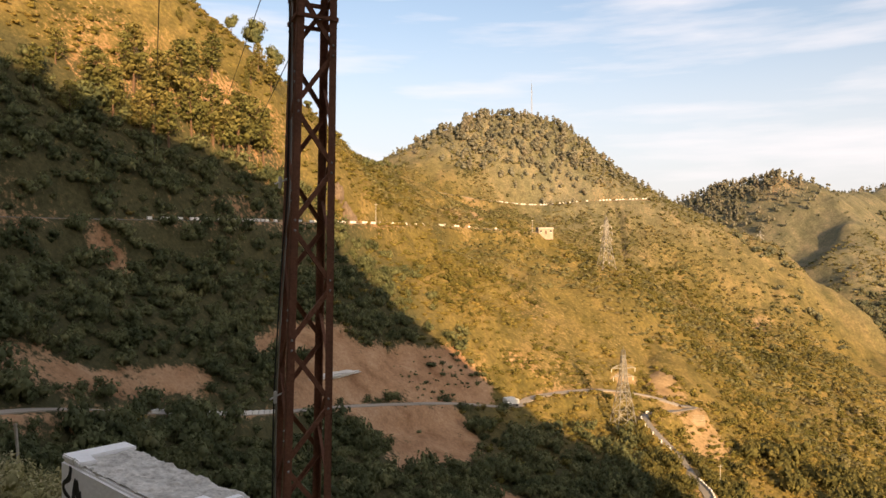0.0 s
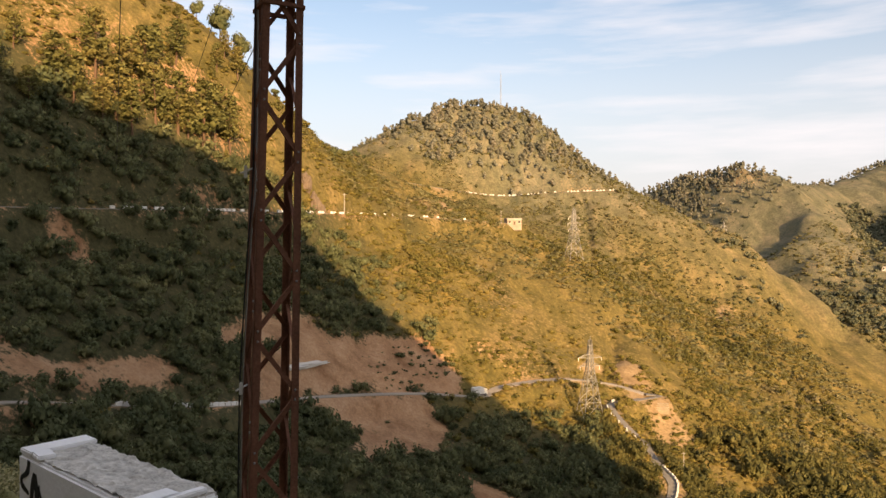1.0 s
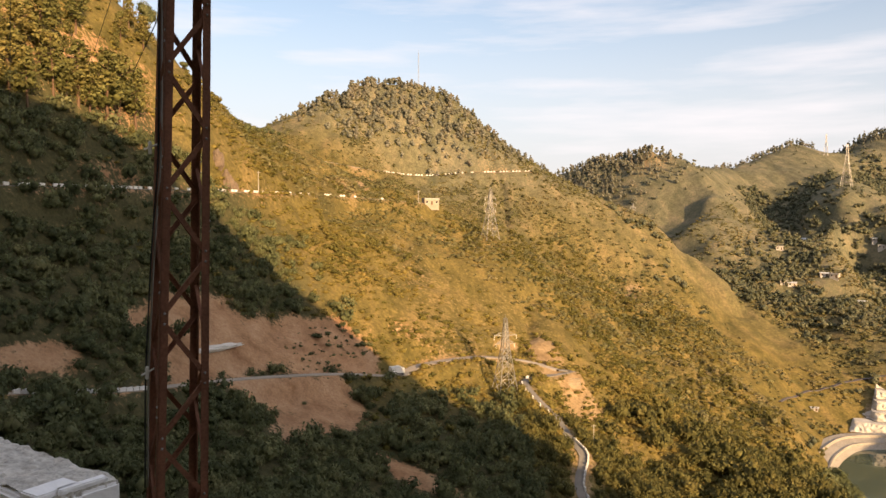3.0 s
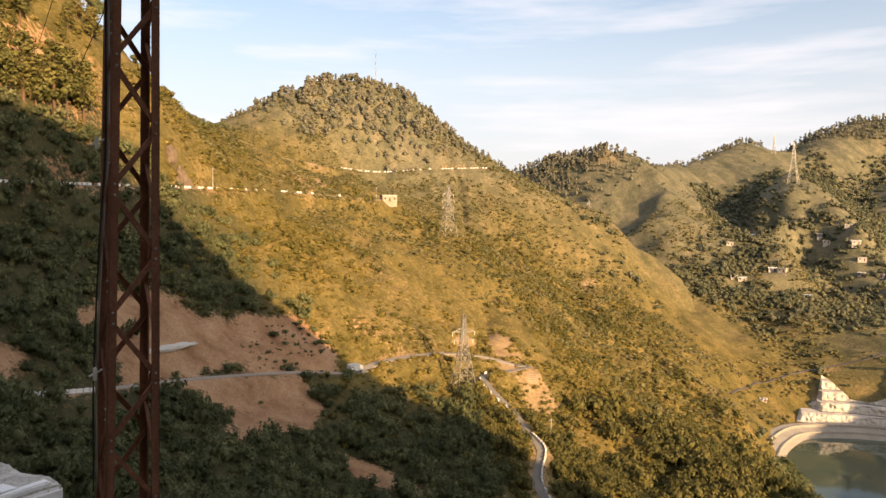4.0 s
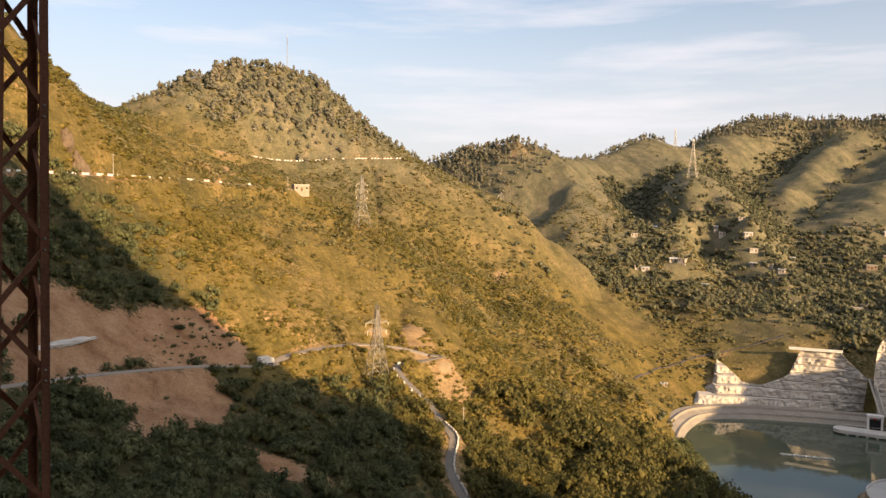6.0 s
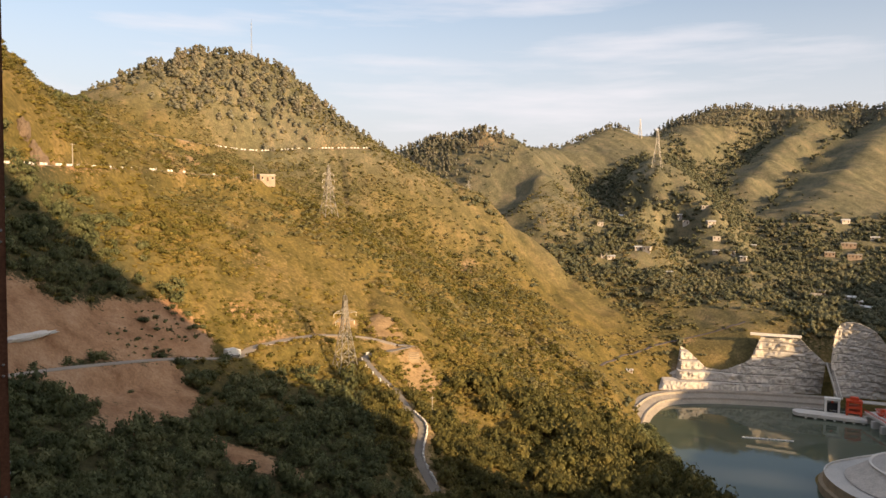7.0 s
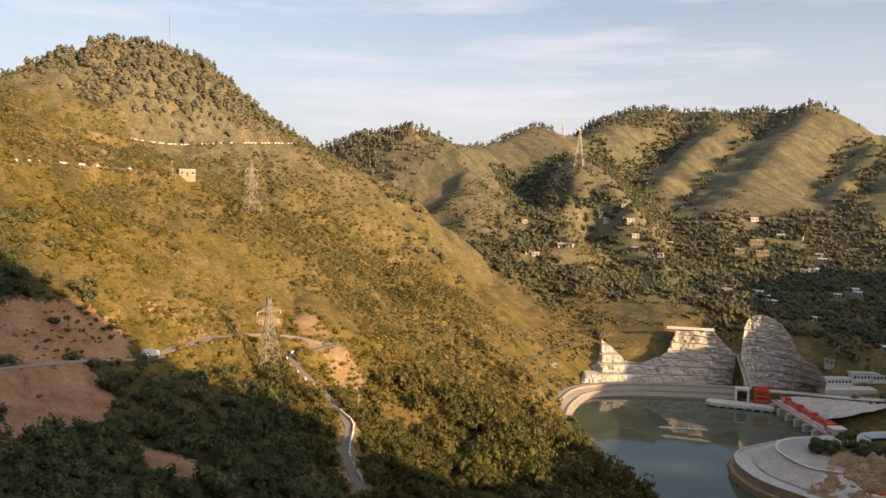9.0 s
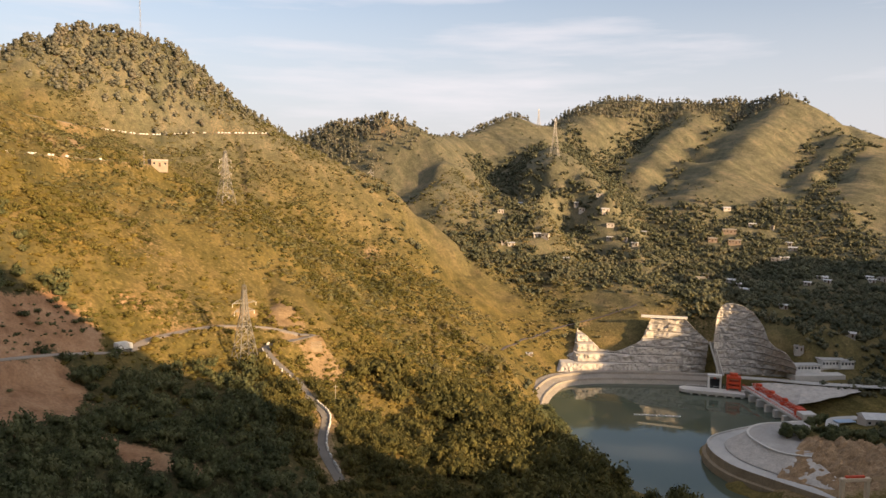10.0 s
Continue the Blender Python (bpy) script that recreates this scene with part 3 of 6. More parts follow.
def water_material():
    m = bpy.data.materials.new("reservoir_water")
    m.use_nodes = True
    n, l = m.node_tree.nodes, m.node_tree.links
    b = n["Principled BSDF"]
    b.inputs["Base Color"].default_value = (0.074, 0.092, 0.066, 1)
    b.inputs["Roughness"].default_value = 0.03
    b.inputs["IOR"].default_value = 1.33
    geo, no, bp = n.new("ShaderNodeNewGeometry"), n.new("ShaderNodeTexNoise"), n.new("ShaderNodeBump")
    no.inputs["Scale"].default_value, no.inputs["Detail"].default_value = 0.35, 3
    bp.inputs["Strength"].default_value, bp.inputs["Distance"].default_value = 0.03, 0.1
    l.new(geo.outputs["Position"], no.inputs["Vector"])
    l.new(no.outputs["Fac"], bp.inputs["Height"])
    l.new(bp.outputs["Normal"], b.inputs["Normal"])
    return m


shore = [(110, 100), (225, 100), (262, 150), (300, 192), (317, 205), (345, 262), (356, 290), (330, 330), (270, 345), (190, 330), (110, 260)]
water = mesh_object("water", [(x, y, WATER_Z) for x, y in shore], [tuple(range(len(shore)))], water_material())
tagged(water, "still grey-green reservoir water reflecting the hills", "water", kind="structure")


def ribbon(name, line, half, z, mat, camber=0.06):
    """A road surface along a line."""
    p = np.array(line)
    d = np.gradient(p[:, :2], axis=0)
    d /= np.linalg.norm(d, axis=1)[:, None]
    side = np.stack([d[:, 1], -d[:, 0]], axis=1)
    verts, faces = [], []
    for i in range(len(p)):
        for k, drop in ((-1, -0.35), (-1, 0), (0, camber), (1, 0), (1, -0.35)):
            verts.append((*(p[i, :2] + side[i] * half * k), p[i, 2] + z + drop))
    for i in range(len(p) - 1):
        for k in range(4):
            a = i * 5 + k
            faces.append((a, a + 1, a + 6, a + 5))
    return mesh_object(name, verts, faces, mat, smooth=False)


road_names = ("upper_road", "lower_road", "valley_road", "hill_road")
for (line, half), nm in zip(ROADS, road_names):
    rd = ribbon("road", line, half, 0.05, DUSTY if nm == "lower_road" else ASPHALT)
    tagged(rd, "narrow grey mountain road cut into the slope", "road", kind="structure")

# ---- plants ----
rng = np.random.default_rng(7)


def rounded_core():
    """An octahedron cut once finer and rounded, its lowest faces left out."""
    v = [Vector(c) for c in ((1, 0, 0), (-1, 0, 0), (0, 1, 0), (0, -1, 0), (0, 0, 1), (0, 0, -1))]
    faces, mids = [], {}

    def mid(i, j):
        key = (min(i, j), max(i, j))
        if key not in mids:
            v.append(((v[i] + v[j]) / 2).normalized())
            mids[key] = len(v) - 1
        return mids[key]

    for i, j, k in ((0, 2, 4), (2, 1, 4), (1, 3, 4), (3, 0, 4), (2, 0, 5), (1, 2, 5), (3, 1, 5), (0, 3, 5)):
        a, b, c = mid(i, j), mid(j, k), mid(k, i)
        faces += [(i, a, c), (a, j, b), (a, b, c)] + ([(c, b, k)] if k == 4 else [])
    return np.array([tuple(p) for p in v]), np.array(faces)


CORE_V, CORE_F = rounded_core()
ICO_V = np.array([(1, 0, 0), (-1, 0, 0), (0, 1, 0), (0, -1, 0), (0, 0, 1), (0, 0, -1)], float)
ICO_F = np.array([(0, 2, 4), (2, 1, 4), (1, 3, 4), (3, 0, 4), (2, 0, 5), (1, 2, 5), (3, 1, 5), (0, 3, 5)])


def leaves(centres, normals, size, r):
    """A triangle leaf at each centre, roughly across its normal."""
    n = len(centres)
    d = normals + r.normal(0, 0.38, (n, 3))
    d /= np.linalg.norm(d, axis=1)[:, None]
    a = np.cross(d, r.normal(0, 1, (n, 3)))
    a /= np.linalg.norm(a, axis=1)[:, None]
    b = np.cross(d, a)
    s = size * r.uniform(0.6, 1.3, (n, 1))
    v = np.stack([centres + a * s, centres - 0.5 * a * s + b * s * 0.8, centres - 0.5 * a * s - b * s * 0.8], axis=1).reshape(-1, 3)
    return v, np.arange(3 * n).reshape(-1, 3)


def join(*pieces):
    vs, fs, k = [], [], 0
    for v, f in pieces:
        vs.append(v)
        fs.append(f + k)
        k += len(v)
    return np.vstack(vs), np.vstack(fs)


def clump(r, n_leaf, lobes, flat=0.8, leaf=0.34, core=0.85, fine=True):
    """A leafy clump about 1 in radius, standing on z = 0: uneven rounded lobes with leaves standing off them."""
    pieces = []
    cv, cf = (CORE_V, CORE_F) if fine else (ICO_V, ICO_F)
    for k in range(lobes):
        if lobes == 1:
            c, rad = np.array([0, 0, 0.42]), 0.86
        else:
            a = 6.283 * k / lobes + r.uniform(-0.5, 0.5)
            c = np.array([0.5 * math.cos(a), 0.5 * math.sin(a), r.uniform(0.35, 1.0)]) * r.uniform(0.45, 1.1)
            c[2] += 0.2
            rad = r.uniform(0.40, 0.62)
        v = cv * r.uniform(0.72, 1.14, (len(cv), 1)) * rad * core
        v[:, 2] *= flat
        pieces.append((v + c, cf))
        nl = n_leaf // lobes
        d = r.normal(0, 1, (nl, 3))
        d[:, 2] = np.abs(d[:, 2]) * 0.9 - 0.2
        d /= np.linalg.norm(d, axis=1)[:, None]
        p = d * rad * r.uniform(0.84, 1.12, (nl, 1))
        p[:, 2] *= flat
        pieces.append(leaves(p + c, d, leaf * rad / 0.8, r))
    return join(*pieces)


def pine_crown(r, n_leaf):
    """An airy pine crown, 1 high: uneven tufts of needles on the upper two thirds of the stem, round-topped."""
    pieces = []
    lobes = 24
    for k in range(lobes):
        u = (k + r.uniform(0, 0.8)) / lobes
        h = 0.27 + 0.68 * u
        reach = 0.155 * math.sin(math.pi * min(1.0, 0.26 + 0.72 * u)) ** 0.8 * r.uniform(0.3, 1.2)
        a = k * 2.4 + r.uniform(-0.6, 0.6)
        c = np.array([math.cos(a) * reach, math.sin(a) * reach, h])
        rad = (0.098 - 0.040 * u) * r.uniform(0.7, 1.3)
        v = ICO_V * rad * r.uniform(0.35, 0.65, (len(ICO_V), 1))
        pieces.append((v + c, ICO_F))
        nl = max(4, n_leaf // lobes)
        d = r.normal(0, 1, (nl, 3))
        d /= np.linalg.norm(d, axis=1)[:, None]
        p = d * rad * r.uniform(0.7, 1.3, (nl, 1))
        p[:, 2] *= 0.75
        pieces.append(leaves(p + c, d, 0.025, r))
    return join(*pieces)


def oval_crown(r, n_leaf, lobes=7):
    """A dense oval conifer crown, 1 high."""
    pieces = []
    for k in range(lobes):
        u = (k + r.uniform(0.1, 0.9)) / lobes
        a = k * 2.4 + r.uniform(-0.5, 0.5)
        reach = 0.12 * math.sin(math.pi * (0.12 + 0.80 * u)) * r.uniform(0.5, 1.2)
        c = np.array([math.cos(a) * reach, math.sin(a) * reach, 0.22 + 0.62 * u])
        rad = (0.165 - 0.085 * u) * r.uniform(0.85, 1.2)
        v = CORE_V * rad * r.uniform(0.75, 1.1, (len(CORE_V), 1))
        v[:, 2] *= 1.15
        pieces.append((v + c, CORE_F))
        nl = max(2, n_leaf // lobes)
        d = r.normal(0, 1, (nl, 3))
        d /= np.linalg.norm(d, axis=1)[:, None]
        pieces.append(leaves(d * rad * r.uniform(0.9, 1.2, (nl, 1)) + c, d, 0.05, r))
    return join(*pieces)


def tri_mesh(name, v, f, mat):
    me = bpy.data.meshes.new(name)
    me.vertices.add(len(v))
    me.vertices.foreach_set("co", v.astype(np.float32).ravel())
    me.loops.add(f.size)
    me.loops.foreach_set("vertex_index", f.astype(np.int32).ravel())
    me.polygons.add(len(f))
    me.polygons.foreach_set("loop_start", np.arange(0, f.size, 3, dtype=np.int32))
    me.update(calc_edges=True)
    me.polygons.foreach_set("use_smooth", np.ones(len(f), bool))
    me.materials.append(mat)
    return me


def scatter(name, variants, xs, ys, zs, radius, height, mat, label):
    """Many plants of one kind as one mesh."""
    pick = rng.integers(0, len(variants), len(xs))
    turn = rng.uniform(0, 6.283, len(xs))
    vs, fs, k = [], [], 0
    for i, (v, f) in enumerate(variants):
        w = np.where(pick == i)[0]
        if not len(w):
            continue
        c, s = np.cos(turn[w])[:, None], np.sin(turn[w])[:, None]
        px = (v[None, :, 0] * c - v[None, :, 1] * s) * radius[w, None] + xs[w, None]
        py = (v[None, :, 0] * s + v[None, :, 1] * c) * radius[w, None] + ys[w, None]
        pz = v[None, :, 2] * height[w, None] + zs[w, None]
        vs.append(np.stack([px, py, pz], axis=-1).reshape(-1, 3))
        fs.append((f[None] + (np.arange(len(w)) * len(v))[:, None, None] + k).reshape(-1, 3))
        k += len(w) * len(v)
    ob = new(name, tri_mesh(name, np.vstack(vs), np.vstack(fs), mat))
    return tagged(ob, label, name.replace("_", " "), kind="stuff")


def places(x0, x1, y0, y1, spacing):
    """Jittered places over a rectangle."""
    x, y = np.meshgrid(np.arange(x0, x1, spacing), np.arange(y0, y1, spacing))
    x = x.ravel() + rng.uniform(-0.5, 0.5, x.size) * spacing
    y = y.ravel() + rng.uniform(-0.5, 0.5, y.size) * spacing
    return x, y


def seen_side(x, y):
    a = np.degrees(np.arctan2(x, y))
    return (a > -42) & (a < 72)


BUSHES = [clump(np.random.default_rng(20 + i), 20, 1, 0.8, 0.26, 0.78) for i in range(8)]
TREES = [clump(np.random.default_rng(40 + i), 60, 3, 0.9, 0.25, 0.80, False) for i in range(8)]
BIG_TREES = [clump(np.random.default_rng(440 + i), 182, 7, 0.9, 0.19, 0.64, False) for i in range(8)]
SHORE_TREES = [clump(np.random.default_rng(340 + i), 238, 7, 0.9, 0.17, 0.66, False) for i in range(8)]
NEAR_TREES = [clump(np.random.default_rng(90 + i), 620, 9, 0.9, 0.11) for i in range(5)]
FAR_TREES = [clump(np.random.default_rng(60 + i), 22, 2, 1.0, 0.32, 0.95, False) for i in range(8)]
FAR_BUSHES = [clump(np.random.default_rng(75 + i), 6, 1, 0.8, 0.42, 0.85, False) for i in range(8)]

# where bushes stand thick, and where the slope is open grass
BUSH_BELTS = [(-32, 331, 22, 16, 60, 0.8), (-40, 333, 22, 16, 60, 0.8), (-23, 356, 22, 16, 60, 0.8), (173, 356, 87.5, 46.0, 65, 0.90), (136, 255, 75.4, 30.4, -142, 1.10), (112, 456, 88.8, 50.6, 70, 0.50), (30, 318, 65.0, 23.5, 79, 0.45), (146, 250, 26, 40, 0, 1.0), (105, 400, 30, 30, 0, 0.5), (-10, 372, 60, 16, 55, 0.9), (30, 400, 40, 14, 20, 0.8), (20, 300, 30, 20, 40, 0.5)]
OPEN_GRASS = [(270, 520, 16, 60, 0, 1.2), (272, 445, 18, 50, 10, 1.2), (262, 385, 36, 34, 0, 1.0), (235, 345, 30, 22, 0, 1.0), (110, 440, 30, 26, 0, 0.6), (60, 320, 26, 26, 0, 0.6), (100, 300, 10, 14, 0, 0.9), (330, 610, 26, 40, -20, 1.0), (20, 270, 24, 14, 40, 0.6)]

# scrub on the open slopes
x, y = places(-150, 420, 90, 640, 2.3)
ok = seen_side(x, y)
x, y = x[ok], y[ok]
z = ground_z(x, y)
gap, _ = road_near(x, y)
belt = blobs(x, y, BUSH_BELTS) - blobs(x, y, OPEN_GRASS)
streak = fbm((0.85 * x + 0.5 * y) * 2.4, 0.5 * x - 0.85 * y, 46, 3, 31)
want = 0.60 - 0.8 * np.clip((75 - x) / 30, 0, 1) * np.clip(blobs(x, y, WOODS), 0, 1) * (z < 34 + 0.36 * (-60 - x)) - 0.36 * ((x < -35) & (z > 24)) + 0.60 * streak + 0.30 * belt - 1.25 * np.clip(soil_at(x, y, z) - 0.45, 0, 1) - 0.2 * np.clip((np.hypot(x, y) - 420) / 200, 0, 1)
ok = (rng.uniform(0, 1, len(x)) < want) & (gap > 0.7) & (z > WATER_Z + 3.5) & ~cleared(x, y)
x, y, z = x[ok], y[ok], z[ok]
rad = 0.7 + 1.7 * rng.uniform(0, 1, len(x)) ** 1.7
tall = rad * rng.uniform(0.45, 0.85, len(x))
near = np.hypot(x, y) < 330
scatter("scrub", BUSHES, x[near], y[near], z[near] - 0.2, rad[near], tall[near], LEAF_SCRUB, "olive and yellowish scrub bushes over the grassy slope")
scatter("far_scrub", FAR_BUSHES, x[~near], y[~near], z[~near] - 0.2, rad[~near] * 1.15, tall[~near] * 1.15, LEAF_SCRUB_HAZE, "olive scrub bushes on the farther slopes")

# shrubs along the lower edge of the descending road
line = ROADS[2][0]
line = line[(line[:, 1] < 258) & (line[:, 1] > 212)]
x = np.repeat(line[:, 0], 8) * 0.983 + rng.normal(-0.6, 0.9, len(line) * 8)
y = np.repeat(line[:, 1], 8) * 0.983 + rng.normal(0, 0.9, len(line) * 8)
gap, _ = road_near(x, y)
x, y = x[gap > 0.3], y[gap > 0.3]
rad = rng.uniform(0.8, 1.9, len(x))
scatter("roadside_shrubs", BUSHES, x, y, ground_z(x, y) - 0.2, rad, rad * 1.2, LEAF_SCRUB, "golden-green shrubs along the road's lower edge")

# dense broadleaf wood on the shaded slope, on the toe of the slope and in the valley beyond
x, y = places(-150, 320, 40, 420, 2.75)
ok = seen_side(x, y)
x, y = x[ok], y[ok]
z = ground_z(x, y)
gap, _ = road_near(x, y)
want = blobs(x, y, WOODS) * (0.95 + np.where(x < -50, 0.3, 0.5) * fbm(x, y, 30, 3, 33)) - 2.2 * np.clip(soil_at(x, y, z) - 0.42, 0, 1)
edge = 26 + 0.36 * (-60 - x) + 5 * fbm(x, y, 14, 2, 38)            # the wood thins out above this height
want = want * np.clip(1 - (z - edge) / 3, 0, 1) ** np.where(x < -30, 1.0, 0.0)
ok = (rng.uniform(0, 1, len(x)) < want) & (gap > 2.2) & (z > WATER_Z + 3) & ~cleared(x, y)
x, y, z = x[ok], y[ok], z[ok]
rad = (1.1 + 2.6 * rng.uniform(0, 1, len(x)) ** 1.7) * np.where((x > 110) & (z < -70), 1.35, 1.0) * np.where((z > 2) & (x < -30), 1.25, 1.0)
keep = (soil_at(x, y, z) < 0.48) | (rng.uniform(0, 1, len(x)) < 0.012)
x, y, z, rad = x[keep], y[keep], z[keep], rad[keep]
close = np.hypot(x, y) < 115
scatter("ravine_trees", NEAR_TREES, x[close], y[close], z[close] - 0.6, rad[close] * 0.9, rad[close] * rng.uniform(0.9, 1.5, int(close.sum())), LEAF_TREE, "dense dark green trees down in the ravine")
x, y, z, rad = x[~close], y[~close], z[~close], rad[~close]
sunny = x > 60 + 3 * fbm(x, y, 20, 2, 43)
low = sunny & ((x < 105) | (rng.uniform(0, 1, len(x)) < 0.5))
big = rad[low] * np.where(x[low] > 105, 1.35, 1.0)
scatter("shore_wood", SHORE_TREES, x[low], y[low], z[low] - 0.6, big, big * rng.uniform(0.9, 1.6, int(low.sum())), LEAF_SHORE, "dense olive-green trees on the toe of the slope above the reservoir")
x, y, z, rad = x[~sunny], y[~sunny], z[~sunny], rad[~sunny]
scatter("broadleaf_trees", BIG_TREES, x, y, z - 0.6, rad, rad * rng.uniform(0.9, 1.5, len(x)), LEAF_TREE, "dense dark green broadleaf trees on the slope")

# tall bushes in belts down the sunlit slope
x, y = places(-60, 240, 190, 480, 2.8)
z = ground_z(x, y)
gap, _ = road_near(x, y)
want = (0.20 + blobs(x, y, BUSH_BELTS)) * (0.75 + 0.9 * fbm((0.85 * x + 0.5 * y) * 1.8, 0.5 * x - 0.85 * y, 34, 3, 41)) - 0.8 * blobs(x, y, OPEN_GRASS) - 1.5 * np.clip(soil_at(x, y, z) - 0.40, 0, 1)
ok = (rng.uniform(0, 1, len(x)) < want) & (gap > 1.5) & (z > WATER_Z + 3) & seen_side(x, y) & ~cleared(x, y)
x, y, z = x[ok], y[ok], z[ok]
rad = 1.0 + 1.5 * rng.uniform(0, 1, len(x)) ** 1.6
scatter("tall_bushes", TREES, x, y, z - 0.5, rad, rad * rng.uniform(0.7, 1.15, len(x)), LEAF_BUSH, "tall olive-green bushes in thick belts down the slope")

GULLY_WOODS = [(p[0], p[1], w, w, 0, 0.8) for k, w in (("gully_ab", 8), ("gully_bc", 9), ("gully_cd", 13), ("gully_za", 20), ("gap34", 18), ("gap23", 16), ("hollow", 20)) for p in smooth_line(LAND[k], 22)]
FAR_WOODS = [(370, 322, 14, 12, 0, 1.1), (405, 304, 18, 14, 0, 1.1), (411, 283, 24, 16, 0, 1.1), (414, 263, 30, 18, 0, 1.1), (398, 339, 24, 16, 0, 1.1), (416, 546, 34, 30, 0, 0.9), (448, 531, 40, 30, 0, 0.9), (450, 487, 40, 30, 0, 0.9), (366, 524, 26, 22, 0, 0.9), (649, 411, 40, 26, 0, 0.9), (330, 470, 34, 50, 0, 0.9), (430, 285, 34, 24, 0, 1.0), (470, 290, 40, 40, 0, 1.2), (480, 430, 110, 84, 30, 1.2), (560, 340, 150, 80, 100, 1.3), (450, 600, 50, 100, -30, 0.25), (440, 330, 60, 70, 0, 1.0), (440, 280, 60, 60, 0, 1.8), (440, 215, 60, 40, 0, 1.4), (590, 420, 76, 50, 20, 1.0), (690, 452, 26, 16, 20, 0.9), (560, 640, 40, 60, -30, 0.7), (430, 640, 22, 90, -25, 0.9), (600, 720, 20, 70, -30, 0.7), (310, 800, 90, 80, 0, 0.25)]
x, y = places(220, 1000, 120, 1100, 4.4)
ok = seen_side(x, y)
x, y = x[ok], y[ok]
z = ground_z(x, y)
want = blobs(x, y, FAR_WOODS + GULLY_WOODS) * (0.8 + 0.4 * fbm(x, y, 60, 3, 35)) + (0.07 + 0.35 * fbm(x, y, 70, 3, 36)) * np.clip((720 - np.hypot(x, y)) / 60, 0.42, 1) - blobs(x, y, OPEN_GRASS)
ok = (rng.uniform(0, 1, len(x)) < want) & (z > -111) & ~cleared(x, y)
x, y, z = x[ok], y[ok], z[ok]
rad = rng.uniform(2.2, 4.6, len(x)) * np.where((np.hypot(x, y) > 720) & (blobs(x, y, FAR_WOODS + GULLY_WOODS) < 0.25), 0.55, 1.0)
scatter("distant_trees", FAR_TREES, x, y, z - 0.8, rad, rad * rng.uniform(0.75, 1.2, len(x)), LEAF_FAR_HAZE, "dark trees covering the far valley and gullies")


# small dark bushes on the red cut above the lower road, and beside the road
q_ = rng.uniform(-1, 1, (90, 2)) * (17.9, 7.9)
x = -0.7 + q_[:, 0] * 0.647 + q_[:, 1] * -0.762
y = 237.4 + q_[:, 0] * 0.762 + q_[:, 1] * 0.647
x = np.append(x, rng.uniform(-24, 20, 26))
y = np.append(y, 0.55 * (x[90:] + 20) + 212 + rng.normal(0, 5, 26))
gap, _ = road_near(x, y)
x, y = x[gap > 0.8], y[gap > 0.8]
rad = 0.35 + 1.3 * rng.uniform(0, 1, len(x)) ** 2.4
scatter("cut_bushes", TREES, x, y, ground_z(x, y) - 0.15, rad, rad * rng.uniform(0.8, 1.2, len(x)), LEAF_TREE, "small dark bushes growing on the red earth cut")
# ---- helpers for things ----
def part(name, bm, mat, parent=None, label="", smooth=False):
    """Links a bmesh as one mesh object under a thing or a part."""
    me = bpy.data.meshes.new(name)
    bm.to_mesh(me)
    bm.free()
    me.materials.append(mat)
    if smooth:
        me.polygons.foreach_set("use_smooth", np.ones(len(me.polygons), bool))
    ob = new(name, me)
    ob.parent = parent
    return tagged(ob, label)


def thing(name, m, label, category, group=""):
    """An empty at a thing's base."""
    ob = new(name)
    ob.empty_display_size = 0.2
    ob.matrix_world = m
    return tagged(ob, label, category, group)


def box(bm, x, y, z, sx, sy, sz, turn=0.0, bevel=0.0):
    """A box with its centre at x, y and its foot at z."""
    g = bmesh.ops.create_cube(bm, size=1, matrix=pose(x, y, z + sz / 2, 0, 0, turn) @ Matrix.Diagonal((sx, sy, sz, 1)))
    if bevel:
        edges = list({e for v in g["verts"] for e in v.link_edges})
        bmesh.ops.bevel(bm, geom=edges, offset=bevel, segments=2, affect="EDGES")
    return bm


def beam(bm, a, b, w, d=0.0):
    """A bar from a to b, w wide and d deep."""
    a, b = Vector(a), Vector(b)
    m = Matrix.Translation((a + b) / 2) @ (b - a).to_track_quat("Z", "Y").to_matrix().to_4x4() @ Matrix.Diagonal((w, d or w, (b - a).length, 1))
    bmesh.ops.create_cube(bm, size=1, matrix=m)
    return bm


def rod(bm, a, b, r0, r1=None, n=8):
    a, b = Vector(a), Vector(b)
    m = Matrix.Translation((a + b) / 2) @ (b - a).to_track_quat("Z", "Y").to_matrix().to_4x4()
    bmesh.ops.create_cone(bm, cap_ends=True, segments=n, radius1=r0, radius2=r0 if r1 is None else r1, depth=(b - a).length, matrix=m)
    return bm


def gz(x, y):
    return float(ground_z(np.array([x]), np.array([y]))[0])


